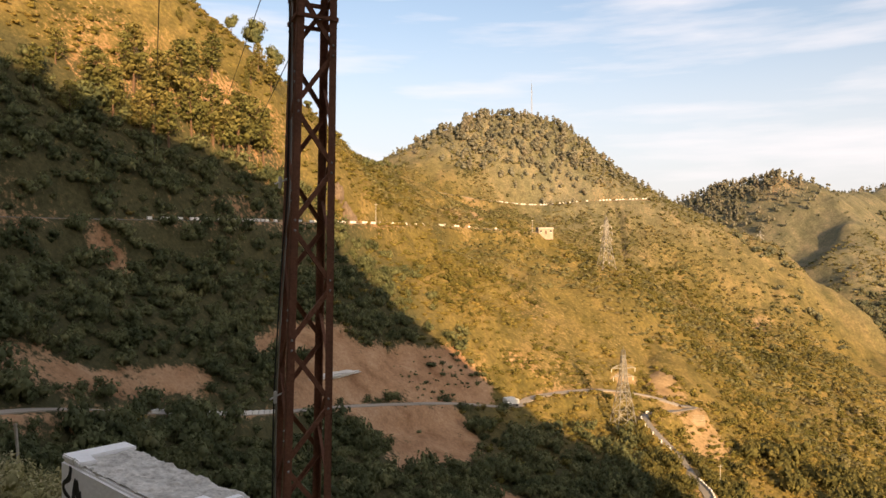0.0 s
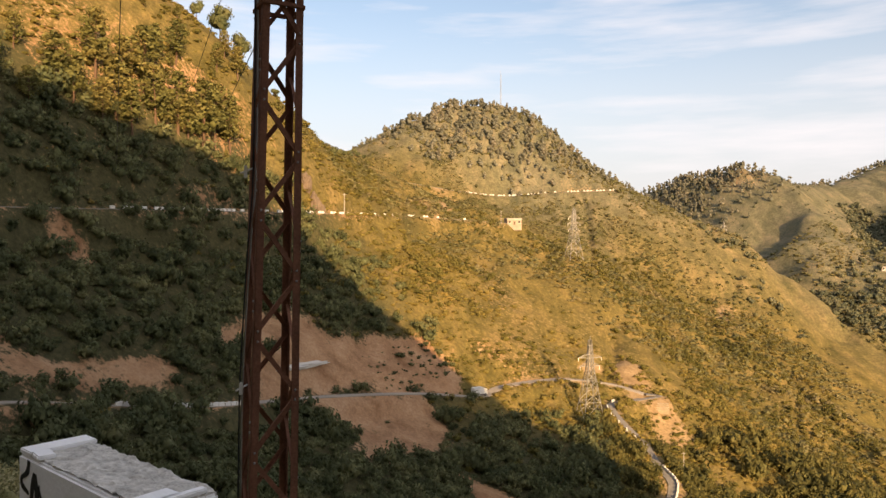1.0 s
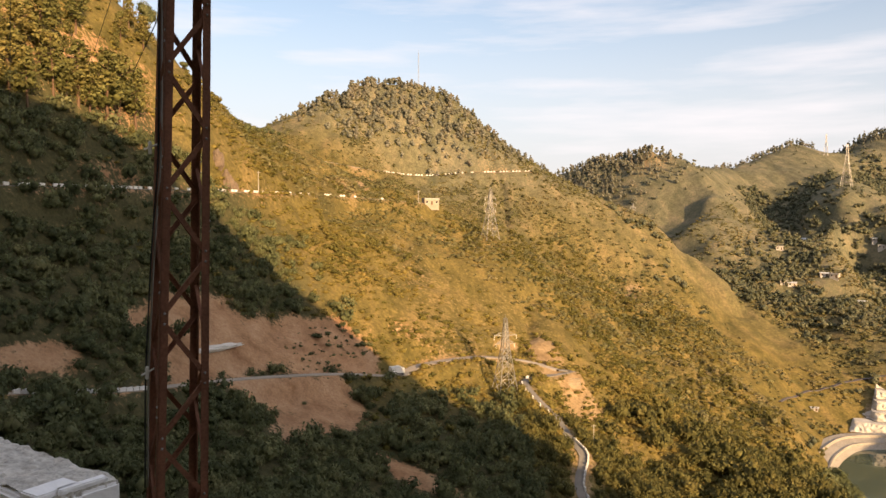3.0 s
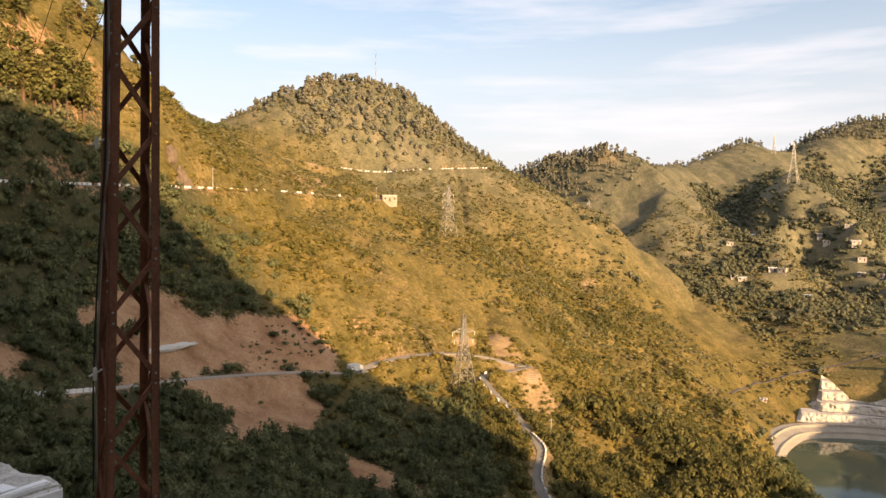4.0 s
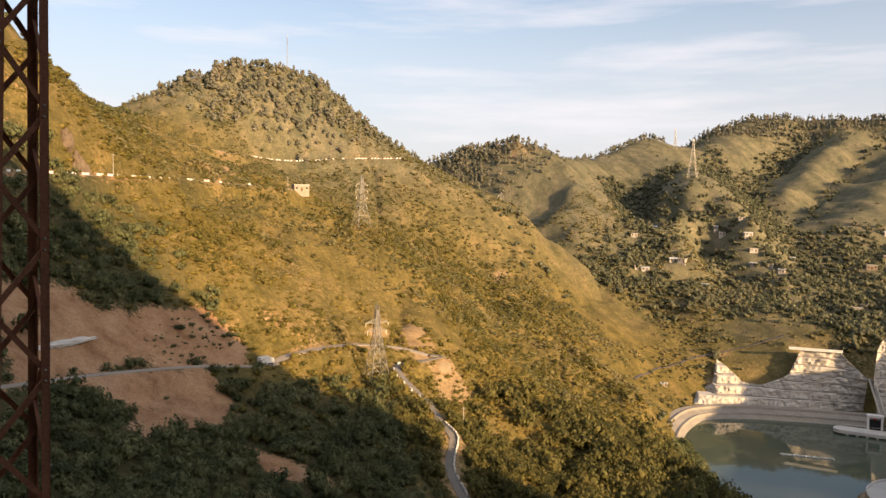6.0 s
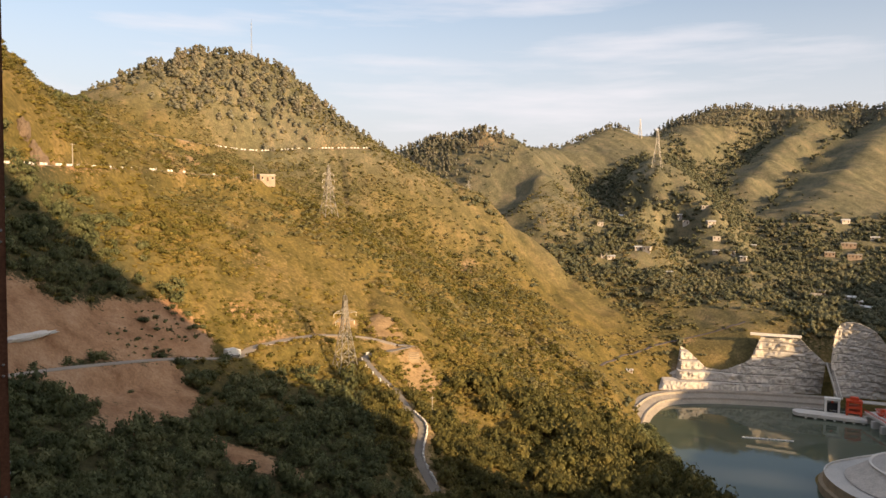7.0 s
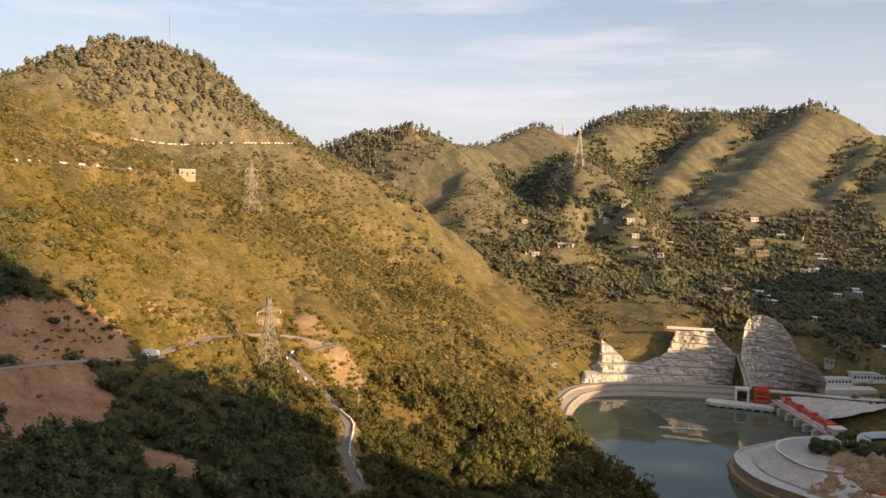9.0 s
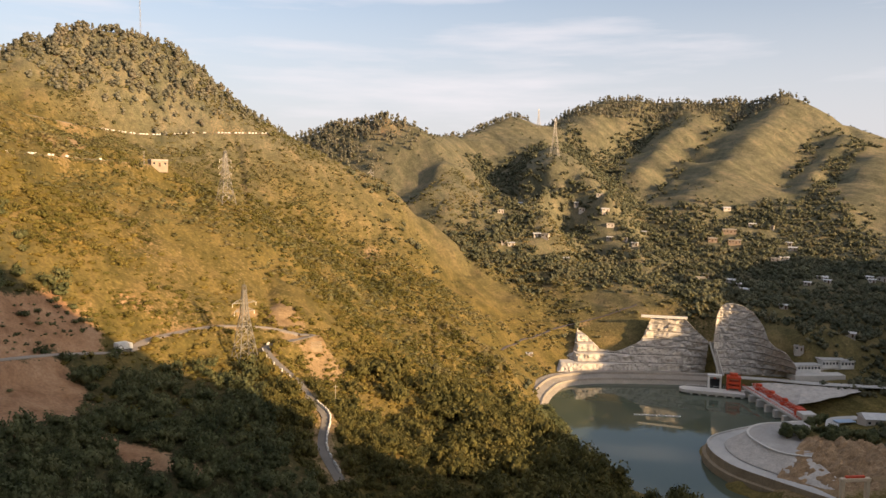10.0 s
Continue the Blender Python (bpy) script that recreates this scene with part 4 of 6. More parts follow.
# ---- the rusty lattice pole beside the road ----
def lattice_pole():
    foot = Vector((-1.414, 7.03, -4.4))
    pole = thing("lattice_pole", pose(*foot, 0, 1.3, 23.7), "rust-brown riveted steel lattice power pole on the slope below the road", "pole")
    top, n = 11.5, 20
    half = lambda h: 0.243 - 0.0077 * h
    corners = ((-1, -1), (1, -1), (1, 1), (-1, 1))
    for cx, cy in corners:
        bm = bmesh.new()
        a, b = half(0), half(top)
        for sx, sy in ((0.070, 0.009), (0.009, 0.070)):
            pa = Vector((cx * (a - sx / 2), cy * (a - sy / 2), 0))
            pb = Vector((cx * (b - sx / 2), cy * (b - sy / 2), top))
            v = []
            for p in (pa, pb):
                for dx, dy in ((-1, -1), (1, -1), (1, 1), (-1, 1)):
                    v.append(bm.verts.new((p.x + dx * sx / 2, p.y + dy * sy / 2, p.z)))
            for q in ((3, 2, 1, 0), (4, 5, 6, 7), (0, 1, 5, 4), (1, 2, 6, 5), (2, 3, 7, 6), (3, 0, 4, 7)):
                bm.faces.new([v[i] for i in q])
        part("leg", bm, RUST, pole)
    step = 0.565
    rivets = bmesh.new()
    for f in range(4):
        (ax, ay), (bx, by) = corners[f], corners[(f + 1) % 4]
        k, h = f % 2, 0.10 + (0.28 if f in (1, 3) else 0.0)
        while h + step < top:
            h2 = h + step
            p, q = (Vector((ax * half(h), ay * half(h), h)), Vector((bx * half(h2), by * half(h2), h2)))
            if k:
                p, q = Vector((bx * half(h), by * half(h), h)), Vector((ax * half(h2), ay * half(h2), h2))
            inward = -Vector((ax + bx, ay + by, 0)).normalized() * 0.016
            d = (q - p).normalized() * 0.03
            bm = bmesh.new()
            side = inward.normalized()
            along = (q - p).normalized()
            m = Matrix((along.cross(side).normalized(), side, along)).transposed().to_4x4()
            bmesh.ops.create_cube(bm, size=1, matrix=Matrix.Translation((p + q) / 2 + inward) @ m @ Matrix.Diagonal((0.042, 0.008, (q - p).length - 0.05, 1)))
            bmesh.ops.create_cube(bm, size=1, matrix=Matrix.Translation((p + q) / 2 + inward * 1.6 + along.cross(side) * 0.02) @ m @ Matrix.Diagonal((0.008, 0.030, (q - p).length - 0.07, 1)))
            part("brace", bm, RUST, pole)
            for e, s in ((p, 1), (q, -1)):
                c = e + along * 0.06 * s - inward * 0.2
                bmesh.ops.create_icosphere(rivets, subdivisions=1, radius=0.013, matrix=Matrix.Translation(c))
            h, k = h2, 1 - k
    tagged(part("rivets", rivets, GALV, pole, "worn bright rivet heads"), kind="stuff")
    for hh in (6.62, 6.85):
        bm = bmesh.new()
        for f in range(4):
            (ax, ay), (bx, by) = corners[f], corners[(f + 1) % 4]
            beam(bm, (ax * half(hh), ay * half(hh), hh), (bx * half(hh), by * half(hh), hh), 0.036, 0.036)
        part("strut", bm, RUST, pole)
    # pale conduit and black cable down the side
    run = smooth_line([(-0.207, 0.043, 7.04), (-0.185, 0.041, 6.27), (-0.176, 0.049, 5.01), (-0.203, 0.067, 4.40), (-0.228, 0.085, 3.74), (-0.249, 0.102, 2.89), (-0.242, 0.107, 2.14), (-0.241, 0.109, 1.87)], 0.12)
    for name, off, rad, mat, txt in (("conduit", (0, 0), 0.009, GALV, "pale grey conduit pipe"), ("cable", (-0.026, -0.008), 0.008, BLACK_PAINT, "black cable")):
        bm = bmesh.new()
        rings = [[bm.verts.new((p[0] + off[0] + rad * math.cos(a * 1.047), p[1] + off[1] + rad * math.sin(a * 1.047), p[2])) for a in range(6)] for p in run]
        for ra, rb in zip(rings, rings[1:]):
            for k in range(6):
                bm.faces.new((ra[k], rb[k], rb[(k + 1) % 6], ra[(k + 1) % 6]))
        for ring_ in (rings[0], rings[-1]):
            bm.faces.new(ring_)
        bmesh.ops.recalc_face_normals(bm, faces=bm.faces)
        part(name, bm, mat, pole, txt, smooth=True)
    for h in (2.9, 4.98):
        bm = bmesh.new()
        box(bm, -0.27, 0.06, h, 0.03, 0.03, 0.12, 0, 0.006)
        rod(bm, (-0.32, 0.06, h + 0.04), (-0.2, 0.06, h + 0.1), 0.009)
        part("insulator", bm, WHITEWASH, pole, "small white insulator")
    return pole


lattice_pole()


# ---- parapet at the road's edge ----
CAP = material("weathered_mortar", (0.74, 0.70, 0.63), 0.95, scale=7.0, fine=34, dark=0.40, bump=0.8)
WALL_WHITE = material("chipped_white_paint", (0.93, 0.92, 0.91), 0.8, scale=6, fine=30, dark=0.92, bump=0.35)
STONE = material("parapet_stone", (0.40, 0.33, 0.27), 0.9, scale=6, fine=25, dark=0.5, bump=0.6)


def parapet():
    length, thick, tall = 1.27, 0.33, 0.86
    m = pose(-1.385, 3.415, -1.07 - tall, 0, 0, math.degrees(math.atan2(-0.85, 0.93)))
    wall = thing("parapet", m, "whitewashed masonry parapet block with worn mortar top and black graffiti", "parapet")
    bm = bmesh.new()
    box(bm, 0, 0, 0, length, thick, tall - 0.012, 0, 0.012)
    part("body", bm, WALL_WHITE, wall)
    # worn top: rough mortar with a broken edge, lower than the paint left at the ends
    r = random.Random(4)
    nx, ny = 84, 24
    bm = bmesh.new()
    grid = []
    for j in range(ny + 1):
        row = []
        for i in range(nx + 1):
            u, v = i / nx, j / ny
            ex = r.uniform(-0.010, 0.006) if i in (0, nx) else 0
            edge = (0.030 + 0.045 * noise.noise((u * 5, 3.3, 0)) + 0.012 * noise.noise((u * 22, 1.3, 0))) if j == 0 else 0.004 * r.random()
            x = (u - 0.5) * (length - 0.02) + ex
            y = (v - 0.5) * (thick - 0.012) + (edge if j == 0 else 0)
            h = tall - 0.010 + 0.009 * noise.noise((x * 7, y * 7, 1.0)) - 0.012 * max(0.0, 1 - 7 * abs(noise.noise((x * 6.5, y * 6.5, 5.0)))) + 0.005 * noise.noise((x * 34, y * 34, 2.0)) + 0.0025 * r.uniform(-1, 1)
            row.append(bm.verts.new((x, y, h + 0.014)))
        grid.append(row)
    for j in range(ny):
        for i in range(nx):
            bm.faces.new((grid[j][i], grid[j][i + 1], grid[j + 1][i + 1], grid[j + 1][i]))
    top = bm.faces[:]
    ext = bmesh.ops.extrude_face_region(bm, geom=top)
    bmesh.ops.translate(bm, vec=(0, 0, -0.03), verts=[g for g in ext["geom"] if isinstance(g, bmesh.types.BMVert)])
    bmesh.ops.recalc_face_normals(bm, faces=bm.faces)
    part("worn_top", bm, CAP, wall, "rough grey weathered mortar")
    # paint left on the top near both ends
    for x, y, sx, sy, tr in ((-0.555, 0.0, 0.135, 0.328, 0), (-0.44, -0.12, 0.12, 0.085, -8), (0.545, -0.075, 0.115, 0.18, 4), (0.60, 0.02, 0.045, 0.20, 0)):
        bm = bmesh.new()
        box(bm, x, y, tall - 0.006, sx, sy, 0.026, tr, 0.006)
        part("paint_remnant", bm, WALL_WHITE, wall)
    # black brush strokes, plain marks
    strokes = [[(-0.502, 0.838, 30), (-0.505, 0.812, 22), (-0.520, 0.778, 24), (-0.558, 0.754, 19), (-0.590, 0.738, 18), (-0.594, 0.711, 22), (-0.570, 0.692, 20), (-0.528, 0.680, 15), (-0.505, 0.672, 12)],
               [(-0.440, 0.790, 13), (-0.451, 0.750, 24), (-0.465, 0.692, 30), (-0.474, 0.640, 28)], [(-0.419, 0.788, 12), (-0.416, 0.742, 25), (-0.407, 0.684, 34), (-0.400, 0.640, 26)],
               [(-0.379, 0.742, 12), (-0.382, 0.718, 13), (-0.366, 0.694, 15), (-0.357, 0.660, 13), (-0.350, 0.630, 10)], [(-0.243, 0.700, 13), (-0.231, 0.686, 16), (-0.228, 0.660, 14), (-0.236, 0.620, 13)],
               [(-0.120, 0.715, 16), (-0.105, 0.660, 20), (-0.112, 0.610, 14)], [(0.010, 0.720, 12), (-0.004, 0.670, 19), (0.026, 0.640, 16), (0.050, 0.655, 12)],
               [(0.150, 0.730, 15), (0.158, 0.675, 17), (0.190, 0.640, 12)], [(0.290, 0.720, 13), (0.300, 0.655, 18)]]
    for s in strokes:
        path = smooth_line([(x, z, w / 1000) for x, z, w in s], 0.012)
        bm = bmesh.new()
        rails = []
        for i, p in enumerate(path):
            d = path[min(i + 1, len(path) - 1)] - path[max(i - 1, 0)]
            d = d[:2] / (np.linalg.norm(d[:2]) + 1e-9)
            w = p[2] * 0.72 * (1 + 0.18 * noise.noise((p[0] * 60, p[1] * 60, 0.5)))
            if i in (0, len(path) - 1):
                w *= 0.6
            rails.append([bm.verts.new((p[0] - d[1] * k * w, -thick / 2 - 0.0025, p[1] + d[0] * k * w)) for k in (1, -1)])
        for (a0, a1), (b0, b1) in zip(rails, rails[1:]):
            bm.faces.new((a0, b0, b1, a1))
        ext = bmesh.ops.extrude_face_region(bm, geom=bm.faces[:])
        bmesh.ops.translate(bm, vec=(0, 0.002, 0), verts=[g for g in ext["geom"] if isinstance(g, bmesh.types.BMVert)])
        bmesh.ops.recalc_face_normals(bm, faces=bm.faces)
        part("paint_mark", bm, BLACK_PAINT, wall, "black painted stroke")
    return wall


parapet()

bm = bmesh.new()
for k in range(6):
    rod(bm, (0.02 * math.sin(k * 1.7), 0, -0.6 + 0.34 * k), (0.02 * math.sin((k + 1) * 1.7), 0, -0.58 + 0.34 * (k + 1)), 0.027 - 0.002 * k, 0.024 - 0.002 * k + 0.005 * (k % 2), 9)
post = part("wooden_post", bm, material("grey_wood", (0.46, 0.42, 0.36), 0.9, scale=3, fine=30, dark=0.55))
post.location = (-5.12, 8.69, -3.56)
tagged(post, "short weathered grey wooden fence post among weeds", "post")


# ---- rock outcrop beside the upper road ----
def outcrop(x, y, sx, sy, sz, turn, seed):
    bm = bmesh.new()
    bmesh.ops.create_icosphere(bm, subdivisions=4, radius=1)
    for v in bm.verts:
        c = v.co.copy()
        d = 0.28 * noise.noise(c * 1.6 + Vector((seed, 0, 0))) + 0.14 * noise.noise(c * 4.5 + Vector((0, seed, 0))) + 0.06 * noise.noise(c * 11)
        c *= 1 + d
        c.z = round(c.z * 5 + noise.noise(c * 2)) / 5 * 0.5 + c.z * 0.5
        v.co = (c.x * sx, c.y * sy, c.z * sz)
    ob = part("rock_outcrop", bm, CLIFF)
    ob.matrix_world = pose(x, y, gz(x, y) + sz * 0.02, 0, 0, turn)
    return tagged(ob, "craggy orange-grey rock outcrop above the road", "rock", "rock outcrops")


CLIFF = material("weathered_cliff_rock", (0.18, 0.135, 0.098), 0.95, scale=0.35, fine=2.5, dark=0.45, bump=1.0)
outcrop(-38.7, 288.5, 2.6, 2.4, 4.8, 20, 1.0)
outcrop(-41.7, 287.5, 2.2, 2.2, 4.2, 50, 4.0)
outcrop(-36.5, 290.5, 2.0, 2.2, 3.6, 80, 7.0)


# ---- cables ----
def cable(a, b, r, sag=0.0):
    cu = bpy.data.curves.new("cable", "CURVE")
    cu.dimensions = "3D"
    cu.bevel_depth = r
    cu.bevel_resolution = 1
    sp = cu.splines.new("POLY")
    n = 24
    sp.points.add(n)
    for i in range(n + 1):
        u = (i / n) ** 2
        p = Vector(a).lerp(Vector(b), u)
        sp.points[i].co = (p.x, p.y, p.z - sag * 4 * u * (1 - u), 1)
    cu.materials.append(BLACK_PAINT)
    return tagged(new("cable", cu), "thin black overhead power cable", "cable", "power cables")


CABLE_ENDS = [((-1.44, 7.04, 1.97), (-69.3, 250.7, 32.5)), ((-1.62, 7.10, 2.94), (-76.2, 236.9, 33.1)), ((-3.26, 8.39, 3.87), (-82.1, 205.0, 14.6))]
for (a, b), rr in zip(CABLE_ENDS, (0.0065, 0.0065, 0.008)):
    cable(a, b, rr)


# ---- pylons ----
def pylon(place, tall, base, arms, turn, label, bar=0.22):
    py = thing("pylon", pose(*place, 0, 0, turn), label, "pylon", "pylons along the valley")
    waist = 0.62 * tall
    wb, ww, wt = base / 2, base * 0.15, base * 0.06
    half = lambda h: wb + (ww - wb) * h / waist if h < waist else ww + (wt - ww) * (h - waist) / (tall - waist)
    corners = ((-1, -1), (1, -1), (1, 1), (-1, 1))
    for cx, cy in corners:
        bm = bmesh.new()
        for h0, h1 in ((0, waist), (waist, tall)):
            beam(bm, (cx * half(h0), cy * half(h0), h0 - (0.6 if h0 == 0 else 0)), (cx * half(h1), cy * half(h1), h1), bar)
        part("leg", bm, GALV, py)
    levels = [0]
    while levels[-1] < tall * 0.93:
        levels.append(levels[-1] + max(1.5, 1.5 * half(levels[-1])))
    for f in range(4):
        (ax, ay), (bx, by) = corners[f], corners[(f + 1) % 4]
        bm = bmesh.new()
        for h0, h1 in zip(levels, levels[1:]):
            h1 = min(h1, tall)
            a, b = half(h0), half(h1)
            beam(bm, (ax * a, ay * a, h0), (bx * b, by * b, h1), bar * 0.55)
            beam(bm, (bx * a, by * a, h0), (ax * b, ay * b, h1), bar * 0.55)
            beam(bm, (ax * b, ay * b, h1), (bx * b, by * b, h1), bar * 0.5)
        part("bracing", bm, GALV, py)
    bm = bmesh.new()
    rod(bm, (0, 0, tall - 0.2), (0, 0, tall + 1.2), 0.08)
    part("peak", bm, GALV, py)
    for h, w in arms:
        for s in (-1, 1):
            bm = bmesh.new()
            k = half(h)
            for cy in (-1, 1):
                beam(bm, (s * k, cy * k, h), (s * w, 0, h + 0.1), bar * 0.6)
                beam(bm, (s * k, cy * k, h + 1.3), (s * w, 0, h + 0.1), bar * 0.6)
            arm = part("crossarm", bm, GALV, py)
            bm = bmesh.new()
            rod(bm, (s * w, 0, h + 0.05), (s * w, 0, h - 1.3), 0.09)
            for q in range(4):
                rod(bm, (s * w, 0, h - 0.3 - 0.25 * q), (s * w, 0, h - 0.36 - 0.25 * q), 0.13)
            part("insulator", bm, WHITEWASH, arm, "pale insulator string")
    return py


for px_, py_, tall, base, arms, turn, txt in (
        (61, 245, 26.5, 7.2, ((20.3, 4.3), (17.4, 3.6)), 12, "galvanised lattice pylon on the sunlit slope above the hairpin road"),
        (87, 386, 27.5, 8.0, ((22.6, 3.2), (19.3, 3.6), (16.0, 3.2)), 14, "galvanised lattice pylon on the scrub slope below the road"),
        (301, 687, 25, 6.4, ((21.0, 3.6), (17.8, 3.8), (14.6, 3.6)), 20, "lattice pylon standing before the pine-covered hill"),
        (473, 605, 39, 9.0, ((32.5, 4.2), (28.8, 4.4), (25.0, 4.2)), 40, "tall lattice pylon on the crest of a grassy spur")):
    pylon((px_, py_, gz(px_, py_)), tall, base, arms, turn, txt)
pylon((593, 795, gz(593, 795)), 26, 4.6, ((22, 2.4), (19, 2.4)), 40, "slender lattice pylon on the distant saddle", 0.2)

# mast on the round hill
mx_, my_ = 79, 645
mast = thing("radio_mast", pose(mx_, my_, gz(mx_, my_)), "thin steel radio mast on top of the round hill", "mast")
bm = bmesh.new()
for k in range(3):
    a = k * 2.094
    rod(bm, (0.5 * math.cos(a), 0.5 * math.sin(a), -0.5), (0.22 * math.cos(a), 0.22 * math.sin(a), 27), 0.09)
part("shaft", bm, GALV, mast)
bm = bmesh.new()
for h in np.arange(0.5, 26, 1.5):
    for k in range(3):
        a, b = k * 2.094, (k + 1) * 2.094
        r0 = 0.5 - 0.28 * h / 27
        beam(bm, (r0 * math.cos(a), r0 * math.sin(a), h), (r0 * math.cos(b), r0 * math.sin(b), h + 1.4), 0.07)
part("bracing", bm, GALV, mast)
bm = bmesh.new()
rod(bm, (0, 0, 26.5), (0, 0, 30), 0.06)
part("antenna", bm, GALV, mast)

# ---- roadside: parapet blocks, house, truck, lamp posts ----
bm = bmesh.new()
box(bm, 0, 0, -0.3, 1.5, 0.4, 1.05, 0, 0.03)
block_mesh = bpy.data.meshes.new("parapet_block")
bm.to_mesh(block_mesh)
bm.free()
block_mesh.materials.append(WHITEWASH)


def road_blocks(line, half, side, start, stop, every, keep, label, group, seed):
    """White blocks along one edge of a road, with gaps."""
    r = random.Random(seed)
    p = np.array(line)
    s = np.concatenate([[0], np.cumsum(np.linalg.norm(np.diff(p[:, :2], axis=0), axis=1))])
    d = start
    while d < min(stop, s[-1] - 2):
        q = np.array([np.interp(d, s, p[:, k]) for k in range(3)])
        q2 = np.array([np.interp(d + 1, s, p[:, k]) for k in range(3)])
        t = (q2 - q)[:2] / np.linalg.norm((q2 - q)[:2])
        nrm = np.array([t[1], -t[0]]) * side
        if r.random() < keep:
            ob = new("parapet_block", block_mesh)
            ob.matrix_world = pose(*(q[:2] + nrm * (half - 0.35)), q[2] + 0.1, 0, 0, math.degrees(math.atan2(t[1], t[0])) + r.uniform(-2, 2))
            tagged(ob, label, "parapet", group)
        d += every


road_blocks(ROADS[0][0], 3.2, 1, 128, 262, 2.1, 0.66, "whitewashed parapet block along the upper road's edge", "parapet blocks on the upper road", 1)
road_blocks(ROADS[0][0], 3.2, 1, 262, 385, 2.4, 0.34, "whitewashed parapet block along the upper road's edge", "parapet blocks on the upper road", 2)
road_blocks(ROADS[3][0], 3.0, 1, 100, 240, 2.6, 0.72, "whitewashed parapet block along the far hill road", "parapet blocks on the hill road", 3)
road_blocks(ROADS[1][0], 2.0, 1, 84, 118, 1.7, 0.95, "white parapet block along the lower road's edge", "parapet blocks on the lower road", 4)
road_blocks(ROADS[2][0], 1.5, -1, 72, 180, 1.55, 0.95, "white parapet block along the descending road", "parapet blocks on the descending road", 5)
road_blocks(ROADS[2][0], 1.5, 1, 24, 70, 1.55, 0.45, "white parapet block along the descending road", "parapet blocks on the descending road", 6)

TIN = material("pale_tin_roof", (0.62, 0.62, 0.60), 0.45, metal=0.3, scale=0.6, fine=7, dark=0.7)
PLASTER = material("plastered_wall", (0.48, 0.44, 0.40), 0.9, scale=0.5, fine=6, dark=0.72, random_amount=0.3)
BRICKWALL = material("brown_brick_wall", (0.38, 0.29, 0.22), 0.9, scale=0.6, fine=8, dark=0.6)
DARKGLASS = material("dark_window", (0.03, 0.035, 0.04), 0.25, scale=1, fine=5)
WOOD = material("brown_door", (0.13, 0.08, 0.05), 0.7, scale=1, fine=12)


def house(x, y, w, d, h, turn, roof, wallmat, label, storeys=1, group="village houses"):
    z, lift = gz(x, y) - 0.4, 0.0
    hs = thing("house", pose(x, y, z, 0, 0, turn), label, "house", group)
    bm = bmesh.new()
    box(bm, 0, 0, -3.0, w, d, h * storeys + 3.0, 0, 0.04)
    part("wall", bm, wallmat, hs)
    top = h * storeys + lift
    bm = bmesh.new()
    if roof == "flat":
        box(bm, 0, 0, top + 0.004, w + 0.7, d + 0.7, 0.25, 0, 0.03)
        for sx, sy, lx, ly in ((0, 1, w, 0.2), (0, -1, w, 0.2), (1, 0, 0.2, d), (-1, 0, 0.2, d)):
            box(bm, sx * w / 2, sy * d / 2, top + 0.25, lx, ly, 0.5)
    else:
        e, k = 0.5, d * 0.22
        v = [bm.verts.new(c) for c in ((-w / 2 - e, -d / 2 - e, top - 0.1), (w / 2 + e, -d / 2 - e, top - 0.1), (w / 2 + e, d / 2 + e, top - 0.1), (-w / 2 - e, d / 2 + e, top - 0.1),
                                       (-w / 2 - e, 0, top + k), (w / 2 + e, 0, top + k))]
        for q in ((0, 1, 5, 4), (2, 3, 4, 5), (0, 4, 3), (1, 2, 5), (3, 2, 1, 0)):
            bm.faces.new([v[i] for i in q])
    part("roof", bm, CONCRETE if roof == "flat" else TIN, hs)
    for st in range(storeys):
        n = max(2, int(w // 2.6))
        for i in range(n):
            xx = (i + 0.5) / n * w - w / 2
            isdoor = st == 0 and i == n // 2
            bm = bmesh.new()
            box(bm, xx, -d / 2 - 0.02, st * h + lift + (0.0 if isdoor else 1.0), 1.0, 0.12, 2.0 if isdoor else 1.2)
            if isdoor:
                part("door", bm, WOOD, hs)
            else:
                win = part("window", bm, DARKGLASS, hs)
                bm = bmesh.new()
                box(bm, xx, -d / 2 - 0.08, st * h + lift + 0.9, 1.2, 0.24, 0.1)
                part("sill", bm, WHITEWASH, win)
    return hs


house(57, 407, 8.6, 5, 3.0, 12, "flat", material("weathered_plaster", (0.37, 0.30, 0.24), 0.9, scale=0.6, fine=6, dark=0.6), "weathered flat-roofed roadside house at the road bend", 1, "roadside houses")
hr = random.Random(11)
for group in (WEST_VILLAGE, EAST_VILLAGE):
    for x, y, roof in group:
        w = hr.uniform(4.5, 7.2)
        facing = -math.degrees(math.atan2(x, y)) + hr.uniform(-25, 25)
        house(x, y, w, w * 0.62, 2.5, facing, roof, PLASTER,
              "small plastered village house with a pale tin roof" if roof == "tin" else "flat-roofed plastered village house among trees")
for x, y, w, st in ((568, 460, 12, 1), (556, 444, 11, 1), (541, 456, 8, 1)):
    house(x, y, w, 8, 3.0, -50, "flat", BRICKWALL, "large brown brick house on a cleared terrace", st)


